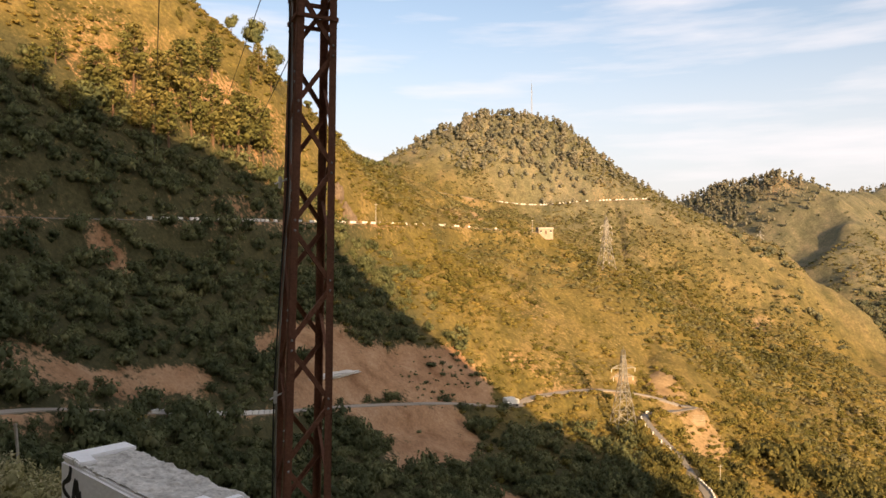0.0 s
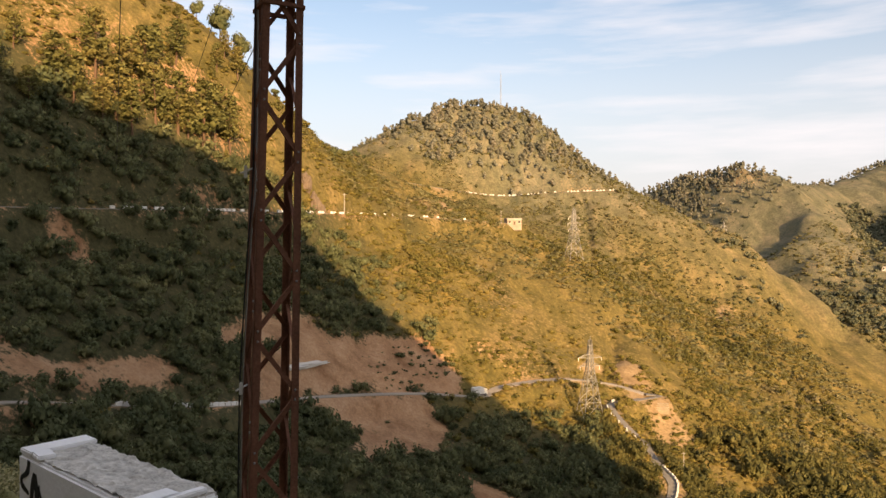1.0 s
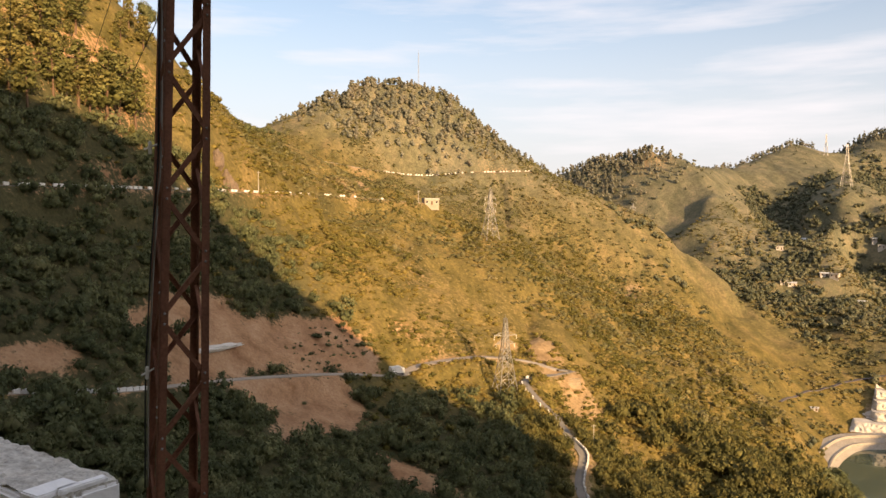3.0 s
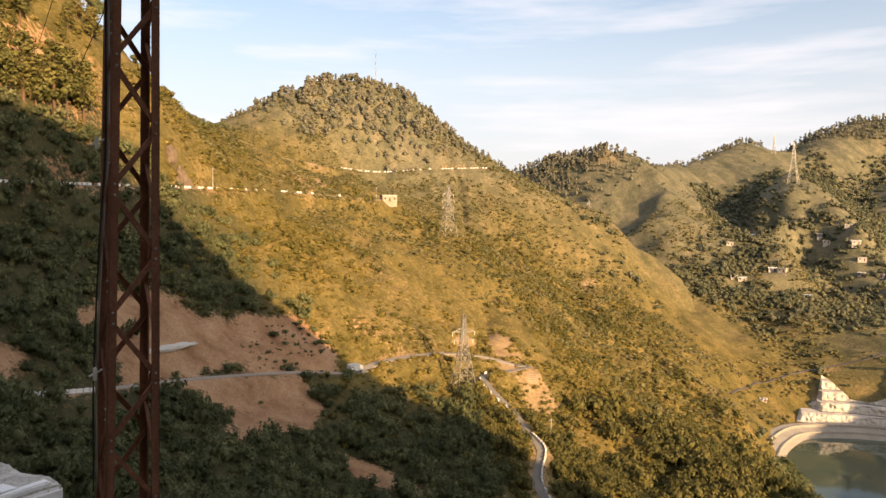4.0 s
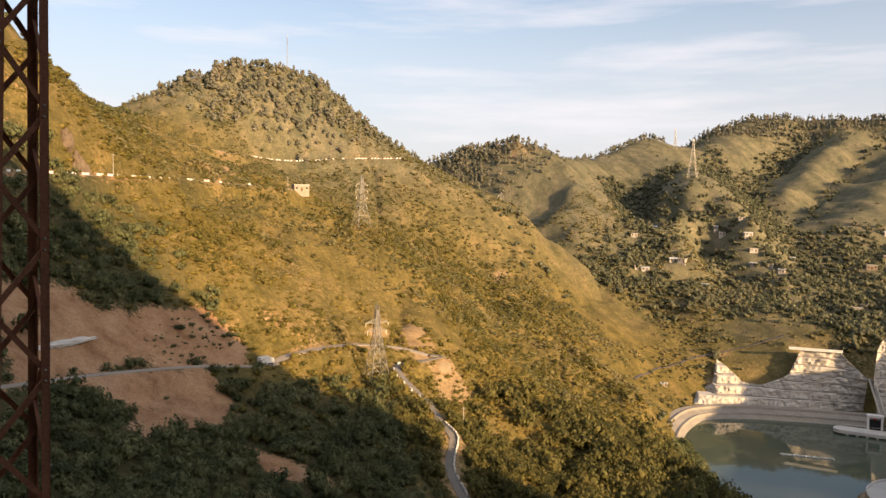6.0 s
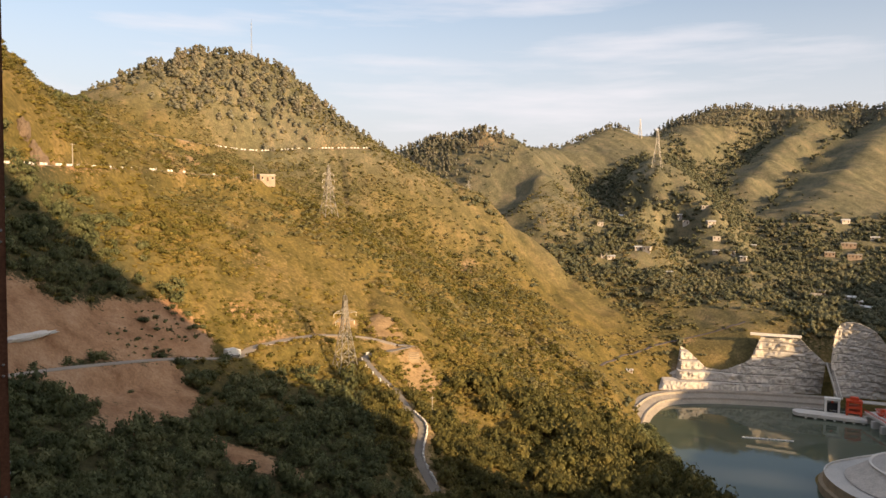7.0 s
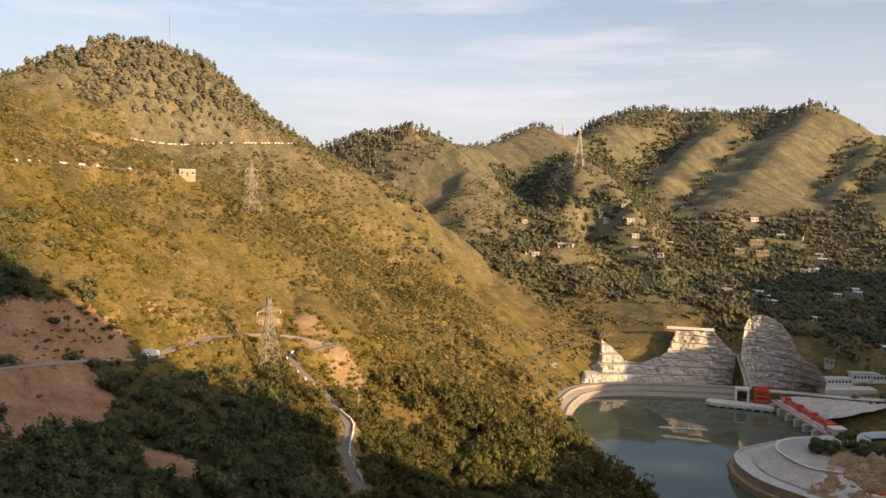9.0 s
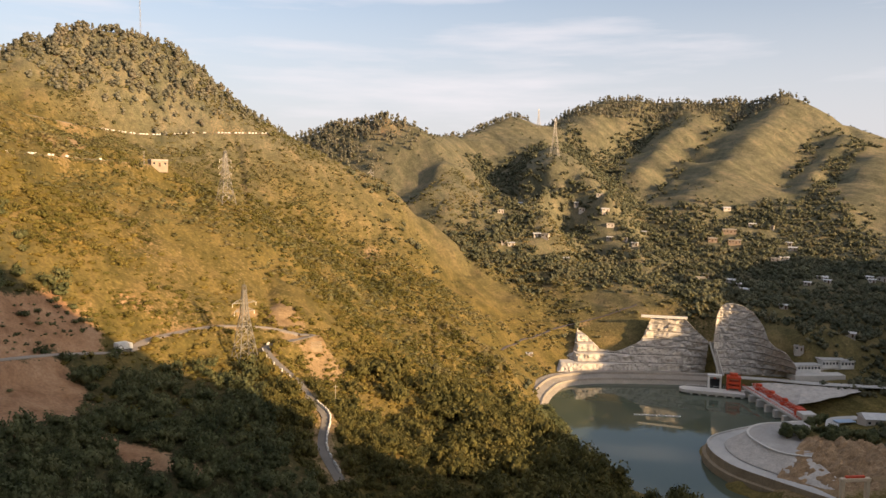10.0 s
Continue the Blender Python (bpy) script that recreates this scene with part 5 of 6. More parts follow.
def truck():
    x, y = 22.5, 238.2
    tk = thing("truck", pose(x, y, gz(x, y) + 0.35, 0, 0, -62), "small white cargo truck parked on the lower road", "truck")
    bm = bmesh.new()
    box(bm, 0, -0.9, 0.75, 2.1, 3.6, 2.2, 0, 0.06)
    part("cargo_box", bm, WHITEWASH, tk)
    bm = bmesh.new()
    box(bm, 0, 1.75, 0.55, 2.0, 1.5, 1.75, 0, 0.15)
    cab = part("cab", bm, WHITEWASH, tk)
    bm = bmesh.new()
    box(bm, 0, 2.49, 1.4, 1.7, 0.05, 0.7)
    part("windscreen", bm, DARKGLASS, cab)
    bm = bmesh.new()
    box(bm, 0, 0, 0.45, 1.2, 5.0, 0.25)
    part("chassis", bm, BLACK_PAINT, tk)
    for sx in (-1, 1):
        for yy in (1.6, -1.6):
            bm = bmesh.new()
            rod(bm, (sx * 0.75, yy, 0.4), (sx * 1.02, yy, 0.4), 0.4, n=16)
            wh = part("wheel", bm, BLACK_PAINT, tk)
            bm = bmesh.new()
            rod(bm, (sx * 1.0, yy, 0.4), (sx * 1.04, yy, 0.4), 0.2, n=12)
            part("rim", bm, GALV, wh)


truck()


def utility_pole(x, y, tall, label):
    p = thing("utility_pole", pose(x, y, gz(x, y)), label, "pole", "poles beside the roads")
    bm = bmesh.new()
    rod(bm, (0, 0, -0.8), (0, 0, tall), 0.17, 0.11, 9)
    part("shaft", bm, CONCRETE, p)
    bm = bmesh.new()
    box(bm, 0, 0, tall - 0.6, 1.5, 0.12, 0.12)
    part("crossarm", bm, GALV, p)
    return p


utility_pole(83.5, 218, 8.0, "pale concrete utility pole beside the descending road")
utility_pole(-27, 291, 8.5, "pale concrete utility pole beside the upper road")
utility_pole(50, 405, 7.0, "pale utility pole beside the roadside house")

# ---- the dam and its works ----
SHOTCRETE = material("grey_shotcrete", (0.56, 0.52, 0.465), 0.95, scale=0.3, fine=1.3, dark=0.58, bump=1.0, random_amount=0.16)
for nd in SHOTCRETE.node_tree.nodes:            # grain drawn out along the benches
    if nd.type == "TEX_NOISE":
        mp = SHOTCRETE.node_tree.nodes.new("ShaderNodeMapping")
        mp.inputs["Scale"].default_value = (1.0, 1.0, 1.7)
        SHOTCRETE.node_tree.links.new(nd.inputs["Vector"].links[0].from_socket, mp.inputs["Vector"])
        SHOTCRETE.node_tree.links.new(mp.outputs["Vector"], nd.inputs["Vector"])
REDSTEEL = material("red_painted_steel", (0.62, 0.085, 0.035), 0.55, scale=0.4, fine=4, dark=0.7)
TANSTONE = material("tan_stone_masonry", (0.36, 0.285, 0.19), 0.95, scale=0.25, fine=2.2, dark=0.55, bump=0.8)
PALE = material("pale_concrete", (0.60, 0.58, 0.54), 0.9, scale=0.2, fine=2, dark=0.75)
ROADCON = material("concrete_paving", (0.50, 0.485, 0.45), 0.92, scale=0.15, fine=1.5, dark=0.72)


# dark colour for the stained bench lines, their recess shadow included
BENCH_LINE = material("shadowed_stained_bench_line", (0.24, 0.22, 0.20), 0.95, scale=0.3, fine=2, dark=0.5)


def benched_wall(name, low, high, levels, label, columns=9):
    """A rock face cut in benches and sprayed with concrete: panels, each with a ledge on top."""
    wall = thing(name, Matrix.Identity(4), label, "retaining wall")
    wall["kind"] = "structure"
    lo, hi = np.array(low, float), np.array(high, float)
    u = np.linspace(0, 1, len(lo))
    cols = np.linspace(0, 1, columns + 1)
    lo = np.stack([np.interp(cols, u, lo[:, k]) for k in range(3)], axis=1)
    hi = np.stack([np.interp(cols, u, hi[:, k]) for k in range(3)], axis=1)
    z0, z1 = float(lo[:, 2].min()), float(hi[:, 2].max())
    rise = (z1 - z0) / levels

    def at(c, i, n, z, back):
        """The place on the face at a height, back: how far towards the next bench."""
        a, b = lo[c] + (lo[c + 1] - lo[c]) * i / n, hi[c] + (hi[c + 1] - hi[c]) * i / n
        z = min(max(z, a[2]), b[2])
        f = (z - a[2]) / max(0.1, b[2] - a[2])
        step = math.floor((z - z0 - 1e-4) / rise) if not back else round((z - z0) / rise)
        base = min(1.0, max(0.0, (z0 + step * rise - a[2]) / max(0.1, b[2] - a[2])))
        f = base + (f - base) * 0.3
        return a[0] + (b[0] - a[0]) * f, a[1] + (b[1] - a[1]) * f, z

    for k in range(levels):
        for c in range(columns):
            if z0 + k * rise > max(hi[c][2], hi[c + 1][2]) - 0.3:
                continue
            bm = bmesh.new()
            n = 6
            rows = []
            for zrow in range(7):
                row = []
                for i in range(n + 1):
                    z = z0 + (k + min(zrow, 5) / 5 * 0.999 + (0.001 if zrow == 0 else 0)) * rise
                    p = at(c, i, n, z, False) if zrow < 6 else at(c, i, n, z0 + (k + 1) * rise, True)
                    wob = 0.0
                    if 0 < zrow < 5:
                        wob = 1.3 * noise.noise((p[0] * 0.2, p[1] * 0.2, p[2] * 0.25)) + 1.1 * noise.noise((p[0] * 0.6, p[1] * 0.6, p[2] * 0.7))
                    row.append(bm.verts.new((p[0] - 0.75 * wob, p[1] - 0.65 * wob, p[2])))
                rows.append(row)
            for ra, rb in zip(rows, rows[1:]):
                for i in range(n):
                    bm.faces.new((ra[i], ra[i + 1], rb[i + 1], rb[i]))
            bmesh.ops.remove_doubles(bm, verts=bm.verts, dist=0.02)
            part("panel", bm, SHOTCRETE, wall)
            zk = z0 + k * rise
            if k and zk < min(hi[c][2], hi[c + 1][2]):
                # added dark bar that draws the bench's shadow line and stains
                bm = bmesh.new()
                off = Vector((-0.5, -0.45, 0.15))
                beam(bm, Vector(at(c, 0, 1, zk, True)) + off, Vector(at(c, 1, 1, zk, True)) + off, 0.45, 0.4)
                part("bench_line", bm, BENCH_LINE, wall)
    return wall


benched_wall("left_abutment", [(270.6, 338.2, -110.2), (273.1, 337.0, -110.2), (279.2, 333.9, -110.2), (282.3, 332.4, -110.2), (287.3, 329.9, -110.2), (294.1, 326.5, -110.2), (301.2, 323.0, -110.2), (307.4, 319.9, -110.2), (313.6, 316.8, -110.2), (318.9, 314.2, -110.2), (326.0, 310.6, -110.2), (338.5, 304.4, -110.2), (344.8, 301.3, -110.2), (351.7, 297.9, -110.2)],
             [(280.7, 354.4, -110.1), (284.7, 355.0, -105.6), (292.9, 350.9, -102.7), (304.2, 361.0, -90.6), (305.7, 354.4, -93.6), (306.2, 340.7, -100.1), (310.7, 333.9, -100.6), (316.3, 330.0, -98.9), (320.6, 327.2, -96.3), (325.3, 325.4, -93.9), (337.1, 329.1, -81.2), (350.2, 313.6, -79.7), (349.5, 303.8, -85.7), (350.7, 294.7, -91.4)], 7,
             "grey concrete-sprayed rock face cut in benches above the reservoir", 26)
benched_wall("right_abutment", [(348.0, 286.5, -108.5), (350.5, 285.3, -108.5), (353.2, 283.9, -108.5), (357.2, 282.0, -108.5), (360.7, 278.8, -108.5), (365.1, 275.2, -108.5), (368.8, 271.9, -108.5), (371.3, 269.2, -108.5), (373.8, 266.5, -108.5), (375.8, 262.8, -108.5), (378.2, 260.2, -108.5), (380.1, 257.8, -108.5)],
             [(349.9, 291.1, -91.2), (362.2, 299.7, -77.3), (368.1, 302.0, -71.7), (371.1, 298.3, -69.2), (373.9, 291.5, -69.8), (373.5, 282.2, -72.8), (370.6, 272.7, -79.5), (367.8, 268.0, -85.1), (365.3, 263.0, -88.5), (366.2, 254.8, -90.8), (365.1, 249.3, -94.7), (364.7, 246.4, -97.8)], 9,
             "tall grey benched and sprayed rock face beside the gates", 20)
bm = bmesh.new()
beam(bm, (330.7, 331.1, -79.7), (349.7, 311.0, -79.3), 1.4, 1.4)
tagged(part("crest_wall", bm, WHITEWASH), "long white wall along the top of the cut face", "wall")

# apron along the far shore
apron = smooth_line([(194, 256, -110), (204, 270, -110), (216, 285, -110), (228, 299, -110), (242, 312, -110), (262, 324, -110), (285, 321, -110), (310, 308, -110), (330, 295, -110), (346, 283, -110)], 4)
bm = bmesh.new()
rows = []
for i, p in enumerate(apron):
    t = apron[min(i + 1, len(apron) - 1)] - apron[max(i - 1, 0)]
    t = t[:2] / np.linalg.norm(t[:2])
    nrm = np.array([-t[1], t[0]])
    rows.append([bm.verts.new((*(p[:2] + nrm * k), z)) for k, z in ((9, -109.4), (5, -109.7), (4.6, -109.2), (4.1, -109.2), (3.9, -110.4), (-0.6, -111.6), (-1.0, -111.2), (-1.8, -111.2), (-2.0, -112.3), (-5.5, -114.8), (-5.6, -118))])
for ra, rb in zip(rows, rows[1:]):
    for k in range(10):
        bm.faces.new((ra[k], rb[k], rb[k + 1], ra[k + 1]))
bmesh.ops.recalc_face_normals(bm, faces=bm.faces)
APRON = material("stained_apron_concrete", (0.34, 0.305, 0.26), 0.92, scale=0.15, fine=1.2, dark=0.6)
tagged(part("shore_apron", bm, APRON), "curved concrete walkway and wall along the reservoir's shore", "walkway", kind="structure")

# intake platform with piers
plat = thing("intake_platform", pose(328.5, 270, -111.6, 0, 0, -47), "pale concrete intake platform standing in the reservoir", "dam platform")
bm = bmesh.new()
box(bm, 0, 0, -1.7, 30, 9, 1.7, 0, 0.1)
bmesh.ops.create_cone(bm, cap_ends=True, segments=24, radius1=4.5, radius2=4.5, depth=1.7, matrix=pose(-15, 0, -0.852))
part("deck", bm, PALE, plat)
for i in range(7):
    bm = bmesh.new()
    box(bm, -13 + i * 4.4, -3.0, -5, 1.1, 3.0, 3.2, 0, 0.08)
    part("pier", bm, PALE, plat)
bm = bmesh.new()
box(bm, 0, 2.2, -5, 28, 3.6, 3.2)
part("core", bm, CONCRETE, plat)
for yy in (-4.4, 4.4):
    bm = bmesh.new()
    for i in range(16):
        rod(bm, (-15 + i * 2, yy, 0), (-15 + i * 2, yy, 1.1), 0.06, n=6)
    beam(bm, (-15, yy, 1.1), (15, yy, 1.1), 0.1)
    part("railing", bm, WHITEWASH, plat)

# gate frame with a dark opening
gate = thing("hoist_gate", pose(332, 274, -111.6, 0, 0, -47), "white concrete hoist frame with a dark gate inside", "gate frame")
for sx in (-1, 1):
    bm = bmesh.new()
    box(bm, sx * 3.1, 0, -0.5, 1.0, 3, 7.4, 0, 0.05)
    part("column", bm, WHITEWASH, gate)
bm = bmesh.new()
box(bm, 0, 0, 6.4, 7.6, 3.4, 1.2, 0, 0.05)
part("lintel", bm, WHITEWASH, gate)
bm = bmesh.new()
box(bm, 0, 0.4, -0.4, 5.2, 0.4, 5.6)
part("gate_leaf", bm, BLACK_PAINT, gate)
for i in range(3):
    bm = bmesh.new()
    box(bm, -1.6 + i * 1.6, 0.1, 5.0, 0.9, 0.9, 1.0)
    part("hoist", bm, REDSTEEL if i == 1 else GALV, gate)

# red gantry
gan = thing("gantry_crane", pose(338, 266, -111.6, 0, 0, -47), "bright red steel gantry crane on the platform", "gantry crane")
for sx in (-1, 1):
    for sy in (-1, 1):
        bm = bmesh.new()
        beam(bm, (sx * 3.2, sy * 2.2, 0), (sx * 3.0, sy * 2.0, 7), 0.7)
        part("leg", bm, REDSTEEL, gan)
for h in (1.2, 3.8, 6.6):
    bm = bmesh.new()
    box(bm, 0, 0, h, 7.4, 5.2, 1.3, 0, 0.06)
    part("deck", bm, REDSTEEL, gan)
bm = bmesh.new()
box(bm, 0, 0, 7.9, 4, 3, 1.6, 0, 0.08)
part("machine_house", bm, REDSTEEL, gan)

# gate bridge with piers, red hoists and red rails
ax_, ay_, bx_, by_ = 344.0, 261.0, 317.0, 207.0
blen = math.hypot(bx_ - ax_, by_ - ay_)
bturn = math.degrees(math.atan2(by_ - ay_, bx_ - ax_))
bridge = thing("gate_bridge", pose((ax_ + bx_) / 2, (ay_ + by_) / 2, -109, 0, 0, bturn), "concrete dam bridge with red gate hoists and railings", "dam bridge")
bm = bmesh.new()
box(bm, 0, 0, -1.2, blen, 7, 1.2, 0, 0.1)
part("deck", bm, PALE, bridge)
for i in range(7):
    bm = bmesh.new()
    box(bm, -blen / 2 + 4 + i * (blen - 8) / 6, 0, -13, 2.2, 11, 11.7, 0, 0.15)
    part("pier", bm, PALE, bridge)
for yy in (-3.3, 3.3):
    bm = bmesh.new()
    for i in range(30):
        beam(bm, (-blen / 2 + i * blen / 29, yy, 0), (-blen / 2 + i * blen / 29, yy, 1.3), 0.14)
    beam(bm, (-blen / 2, yy, 1.3), (blen / 2, yy, 1.3), 0.2)
    beam(bm, (-blen / 2, yy, 0.7), (blen / 2, yy, 0.7), 0.14)
    part("railing", bm, REDSTEEL, bridge)
bm = bmesh.new()
n_bay = 22
for i in range(n_bay):
    x0, x1 = -blen / 2 + 3 + i * (blen - 10) / n_bay, -blen / 2 + 3 + (i + 1) * (blen - 10) / n_bay
    for yy in (1.2, 3.0):
        beam(bm, (x0, yy, 0.3), (x1, yy, 0.3), 0.28)
        beam(bm, (x0, yy, 2.5), (x1, yy, 2.5), 0.28)
        beam(bm, (x0, yy, 0.3 if i % 2 else 2.5), (x1, yy, 2.5 if i % 2 else 0.3), 0.2)
        beam(bm, (x0, yy, 0.3), (x0, yy, 2.5), 0.16)
    beam(bm, (x0, 1.2, 2.5), (x0, 3.0, 2.5), 0.16)
part("truss", bm, REDSTEEL, bridge, "red steel hoist truss")
for i in range(4):
    bm = bmesh.new()
    cx = -blen / 2 + 9 + i * (blen - 20) / 3
    box(bm, cx, 2.0, 2.5, 2.4, 1.8, 1.3, 0, 0.08)
    rod(bm, (cx - 1, 0.2, 0.9), (cx + 1, 0.2, 0.9), 0.6, n=12)
    part("hoist", bm, REDSTEEL, bridge)
bm = bmesh.new()
box(bm, blen / 2 - 2, 0.5, -6, 6, 7, 9.5, 0, 0.12)
part("end_block", bm, PALE, bridge)
bm = bmesh.new()
box(bm, blen / 2 - 8.5, 1.0, 0, 3.4, 4, 3.6, 0, 0.1)
part("hoist_house", bm, REDSTEEL, bridge)

# sprayed bank under the bridge's far side, and the stair between the two cut faces
bm = bmesh.new()
rows = []
for i in range(13):
    u = i / 12
    top = Vector((348, 262, -108.2)).lerp(Vector((392, 229, -107.8)), u)
    foot = Vector((337, 238, -119)).lerp(Vector((339, 227, -110)), min(1, u / 0.5)) if u < 0.5 else Vector((339, 227, -110)).lerp(Vector((389, 224, -109.5)), (u - 0.5) / 0.5)
    rows.append([])
    for k in range(9):
        p = top.lerp(foot, k / 8)
        p.z += 0.8 * noise.noise(p * 0.18) + 0.35 * noise.noise(p * 0.6) + 0.6
        rows[-1].append(bm.verts.new(p))
for ra, rb in zip(rows, rows[1:]):
    for k in range(8):
        bm.faces.new((ra[k], rb[k], rb[k + 1], ra[k + 1]))
bmesh.ops.recalc_face_normals(bm, faces=bm.faces)
tagged(part("bank_face", bm, SHOTCRETE), "rough grey sprayed-concrete bank below the access road", "slope face", kind="structure")
stair = thing("stairway", Matrix.Identity(4), "steep pale concrete stair between the two cut faces", "stairs")
for off in (-1.2, 1.2):
    bm = bmesh.new()
    beam(bm, (351.5 + off * 0.8, 293.5 - off * 0.6, -91), (346 + off * 0.8, 281 - off * 0.6, -108), 0.5, 1.0)
    part("stringer", bm, PALE, stair)
for i in range(40):
    u = (i + 0.5) / 40
    bm = bmesh.new()
    box(bm, 351.5 + (346 - 351.5) * u, 293.5 + (281 - 293.5) * u, -91 - 17 * u, 2.2, 0.5, 0.25, -37)
    part("tread", bm, CONCRETE, stair)

# floating boom
bm = bmesh.new()
for i in range(14):
    rod(bm, (i * 1.65, 0, 0), (i * 1.65 + 1.5, 0, 0), 0.42, n=10)
boom = part("log_boom", bm, WHITEWASH, None, "", True)
boom.matrix_world = pose(261, 264, WATER_Z + 0.15, 0, 0, -36)
tagged(boom, "pale floating boom lying on the reservoir", "boom")

# works buildings on the terrace beyond the bridge
terr = thing("works_terrace", pose(392, 250, -107), "stepped pale concrete terrace carrying low buildings", "terrace")
bm = bmesh.new()
box(bm, -4, 0, -6, 30, 9, 8.6, -25, 0.15)
part("lower_step", bm, PALE, terr)
bm = bmesh.new()
box(bm, 6, 6, -6, 28, 10, 10.5, -25, 0.15)
part("upper_step", bm, SHOTCRETE, terr)
for x, y, w, d, hh in ((386, 256, 16, 6, 3.0), (404, 252, 14, 7, 3.6), (410, 247, 8, 6, 3.0)):
    wb = thing("works_building", pose(x, y, -101.5 if x > 390 else -103.2, 0, 0, -25), "low white flat-roofed works building on the terrace", "building", "works buildings")
    bm = bmesh.new()
    box(bm, 0, 0, -1.5, w, d, hh + 1.5, 0, 0.05)
    part("wall", bm, WHITEWASH, wb)
    bm = bmesh.new()
    box(bm, 0, 0, hh, w + 1, d + 1, 0.3, 0, 0.04)
    part("roof", bm, TIN, wb)
    for i in range(int(w // 2)):
        bm = bmesh.new()
        box(bm, -w / 2 + 1 + 2 * i, -d / 2 - 0.02, 1.0, 1.1, 0.1, 1.3)
        part("window", bm, DARKGLASS, wb)
access = smooth_line([(347, 272, -107), (362, 258, -107), (374, 244, -107), (388, 232, -107), (404, 220, -107), (425, 205, -107)], 4)
tagged(ribbon("access_road", access, 3.0, 0.3, ROADCON), "pale concrete access road to the dam bridge", "road", kind="structure")

# stepped retaining wall under the hairpin, and a heap of pale gravel on the cut
hairpin = thing("retaining_wall", pose(89, 257, gz(89, 257) - 1.0, 0, 0, -12), "stepped pale stone retaining wall under the hairpin bend", "retaining wall")
for k in range(4):
    bm = bmesh.new()
    box(bm, 0.3 * k, -1.6 + 0.9 * k, -1.5, 7.5 - 0.6 * k, 0.86, 1.7 + 0.55 * k, 0, 0.05)
    part("step", bm, TANSTONE, hairpin)
bm = bmesh.new()
bmesh.ops.create_icosphere(bm, subdivisions=4, radius=1)
for v in bm.verts:
    c = v.co
    d = 1 + 0.3 * noise.noise(c * 2.3) + 0.2 * noise.noise(c * 6.0)
    v.co = (c.x * 11.0 * d, c.y * 1.5 * d, c.z * 0.9 * d)
heap = part("gravel_pile", bm, PALE)
heap.matrix_world = pose(-30.7, 205.1, gz(-30.7, 205.1) + 0.1, 0, 3.0, 60)
tagged(heap, "low strip of pale gravel on the red earth cut", "gravel pile")

track = smooth_line([(236, 348, 0), (244, 354, 0), (263, 366, 0), (278, 369, 0), (302, 370, 0), (316, 365, 0), (329, 357, 0), (345, 350, 0)], 4)
track[:, 2] = ground_z(track[:, 0], track[:, 1])
tagged(ribbon("hill_track", track, 1.2, 0.45, material("dark_track_surface", (0.13, 0.115, 0.115), 0.9, scale=0.3, fine=3, dark=0.55)), "narrow dark track climbing across the grassy slope", "track", kind="structure")

# ---- the headland below: paved ring, wall, plateau, loop, portal crane ----
ring = smooth_line([(292, 207, -108), (274, 208, -108), (257, 207, -108), (246, 199, -108), (239.5, 184, -108), (241, 167, -108), (244, 150, -108), (248, 132, -108)], 3)
bm = bmesh.new()
rows = []
for i, p in enumerate(ring):
    t = ring[min(i + 1, len(ring) - 1)] - ring[max(i - 1, 0)]
    t = t[:2] / np.linalg.norm(t[:2])
    nrm = np.array([-t[1], t[0]])
    rows.append([bm.verts.new((*(p[:2] + nrm * k), z)) for k, z in ((5, -107.5), (4.2, -107.5), (4.1, -108), (-3.8, -108), (-3.9, -107.3), (-4.4, -107.3), (-4.6, -110.8), (-6.2, -111.0), (-6.4, -118))])
for ra, rb in zip(rows, rows[1:]):
    for k in range(5):
        bm.faces.new((ra[k], rb[k], rb[k + 1], ra[k + 1]))
bmesh.ops.recalc_face_normals(bm, faces=bm.faces)
edge_rows = [[tuple(v.co) for v in row[5:]] for row in rows]
tagged(part("paved_ring", bm, ROADCON), "curved concrete road with a stepped wall round the headland", "road", kind="structure")
bm = bmesh.new()
rows = [[bm.verts.new(c) for c in row] for row in edge_rows]
for ra, rb in zip(rows, rows[1:]):
    for k in range(3):
        bm.faces.new((ra[k], rb[k], rb[k + 1], ra[k + 1]))
bmesh.ops.recalc_face_normals(bm, faces=bm.faces)
tagged(part("ring_wall", bm, TANSTONE), "stained tan masonry wall below the headland road", "retaining wall", kind="structure")
# bare broken rock between the road and the trees
bm = bmesh.new()
rows = []
for i in range(64):
    u = i / 63
    a = Vector((239.5, 168, -107.7)).lerp(Vector((253, 128, -107.7)), u)
    b = Vector((272, 178, -101.6)).lerp(Vector((300, 142, -100.0)), u)
    row = []
    for k in range(36):
        v = k / 35
        p = a.lerp(b, v)
        q = Vector((p.x, p.y, 0))
        crag = abs(noise.noise(q * 0.11)) * 3.0 + abs(noise.noise(q * 0.27)) * 1.7 + noise.noise(q * 0.7) * 0.7 + noise.noise(q * 1.7) * 0.3
        fade = min(1.0, 4 * v, 6 * u + 0.2)
        p.z = -107.9 + 8.0 * (1 - (1 - v) ** 1.8) * (1 + 0.12 * noise.noise(q * 0.06)) + 1.5 * crag * fade - 1.0
        row.append(bm.verts.new(p))
    rows.append(row)
for ra, rb in zip(rows, rows[1:]):
    for k in range(35):
        bm.faces.new((ra[k], rb[k], rb[k + 1], ra[k + 1]))
bmesh.ops.recalc_face_normals(bm, faces=bm.faces)
BROKEN = material("broken_tan_rock", (0.40, 0.27, 0.155), 0.95, scale=0.3, fine=2.0, dark=0.32, bump=1.0)
tagged(part("rock_bank", bm, BROKEN), "bare broken tan rock bank on the headland", "rock bank", kind="structure")
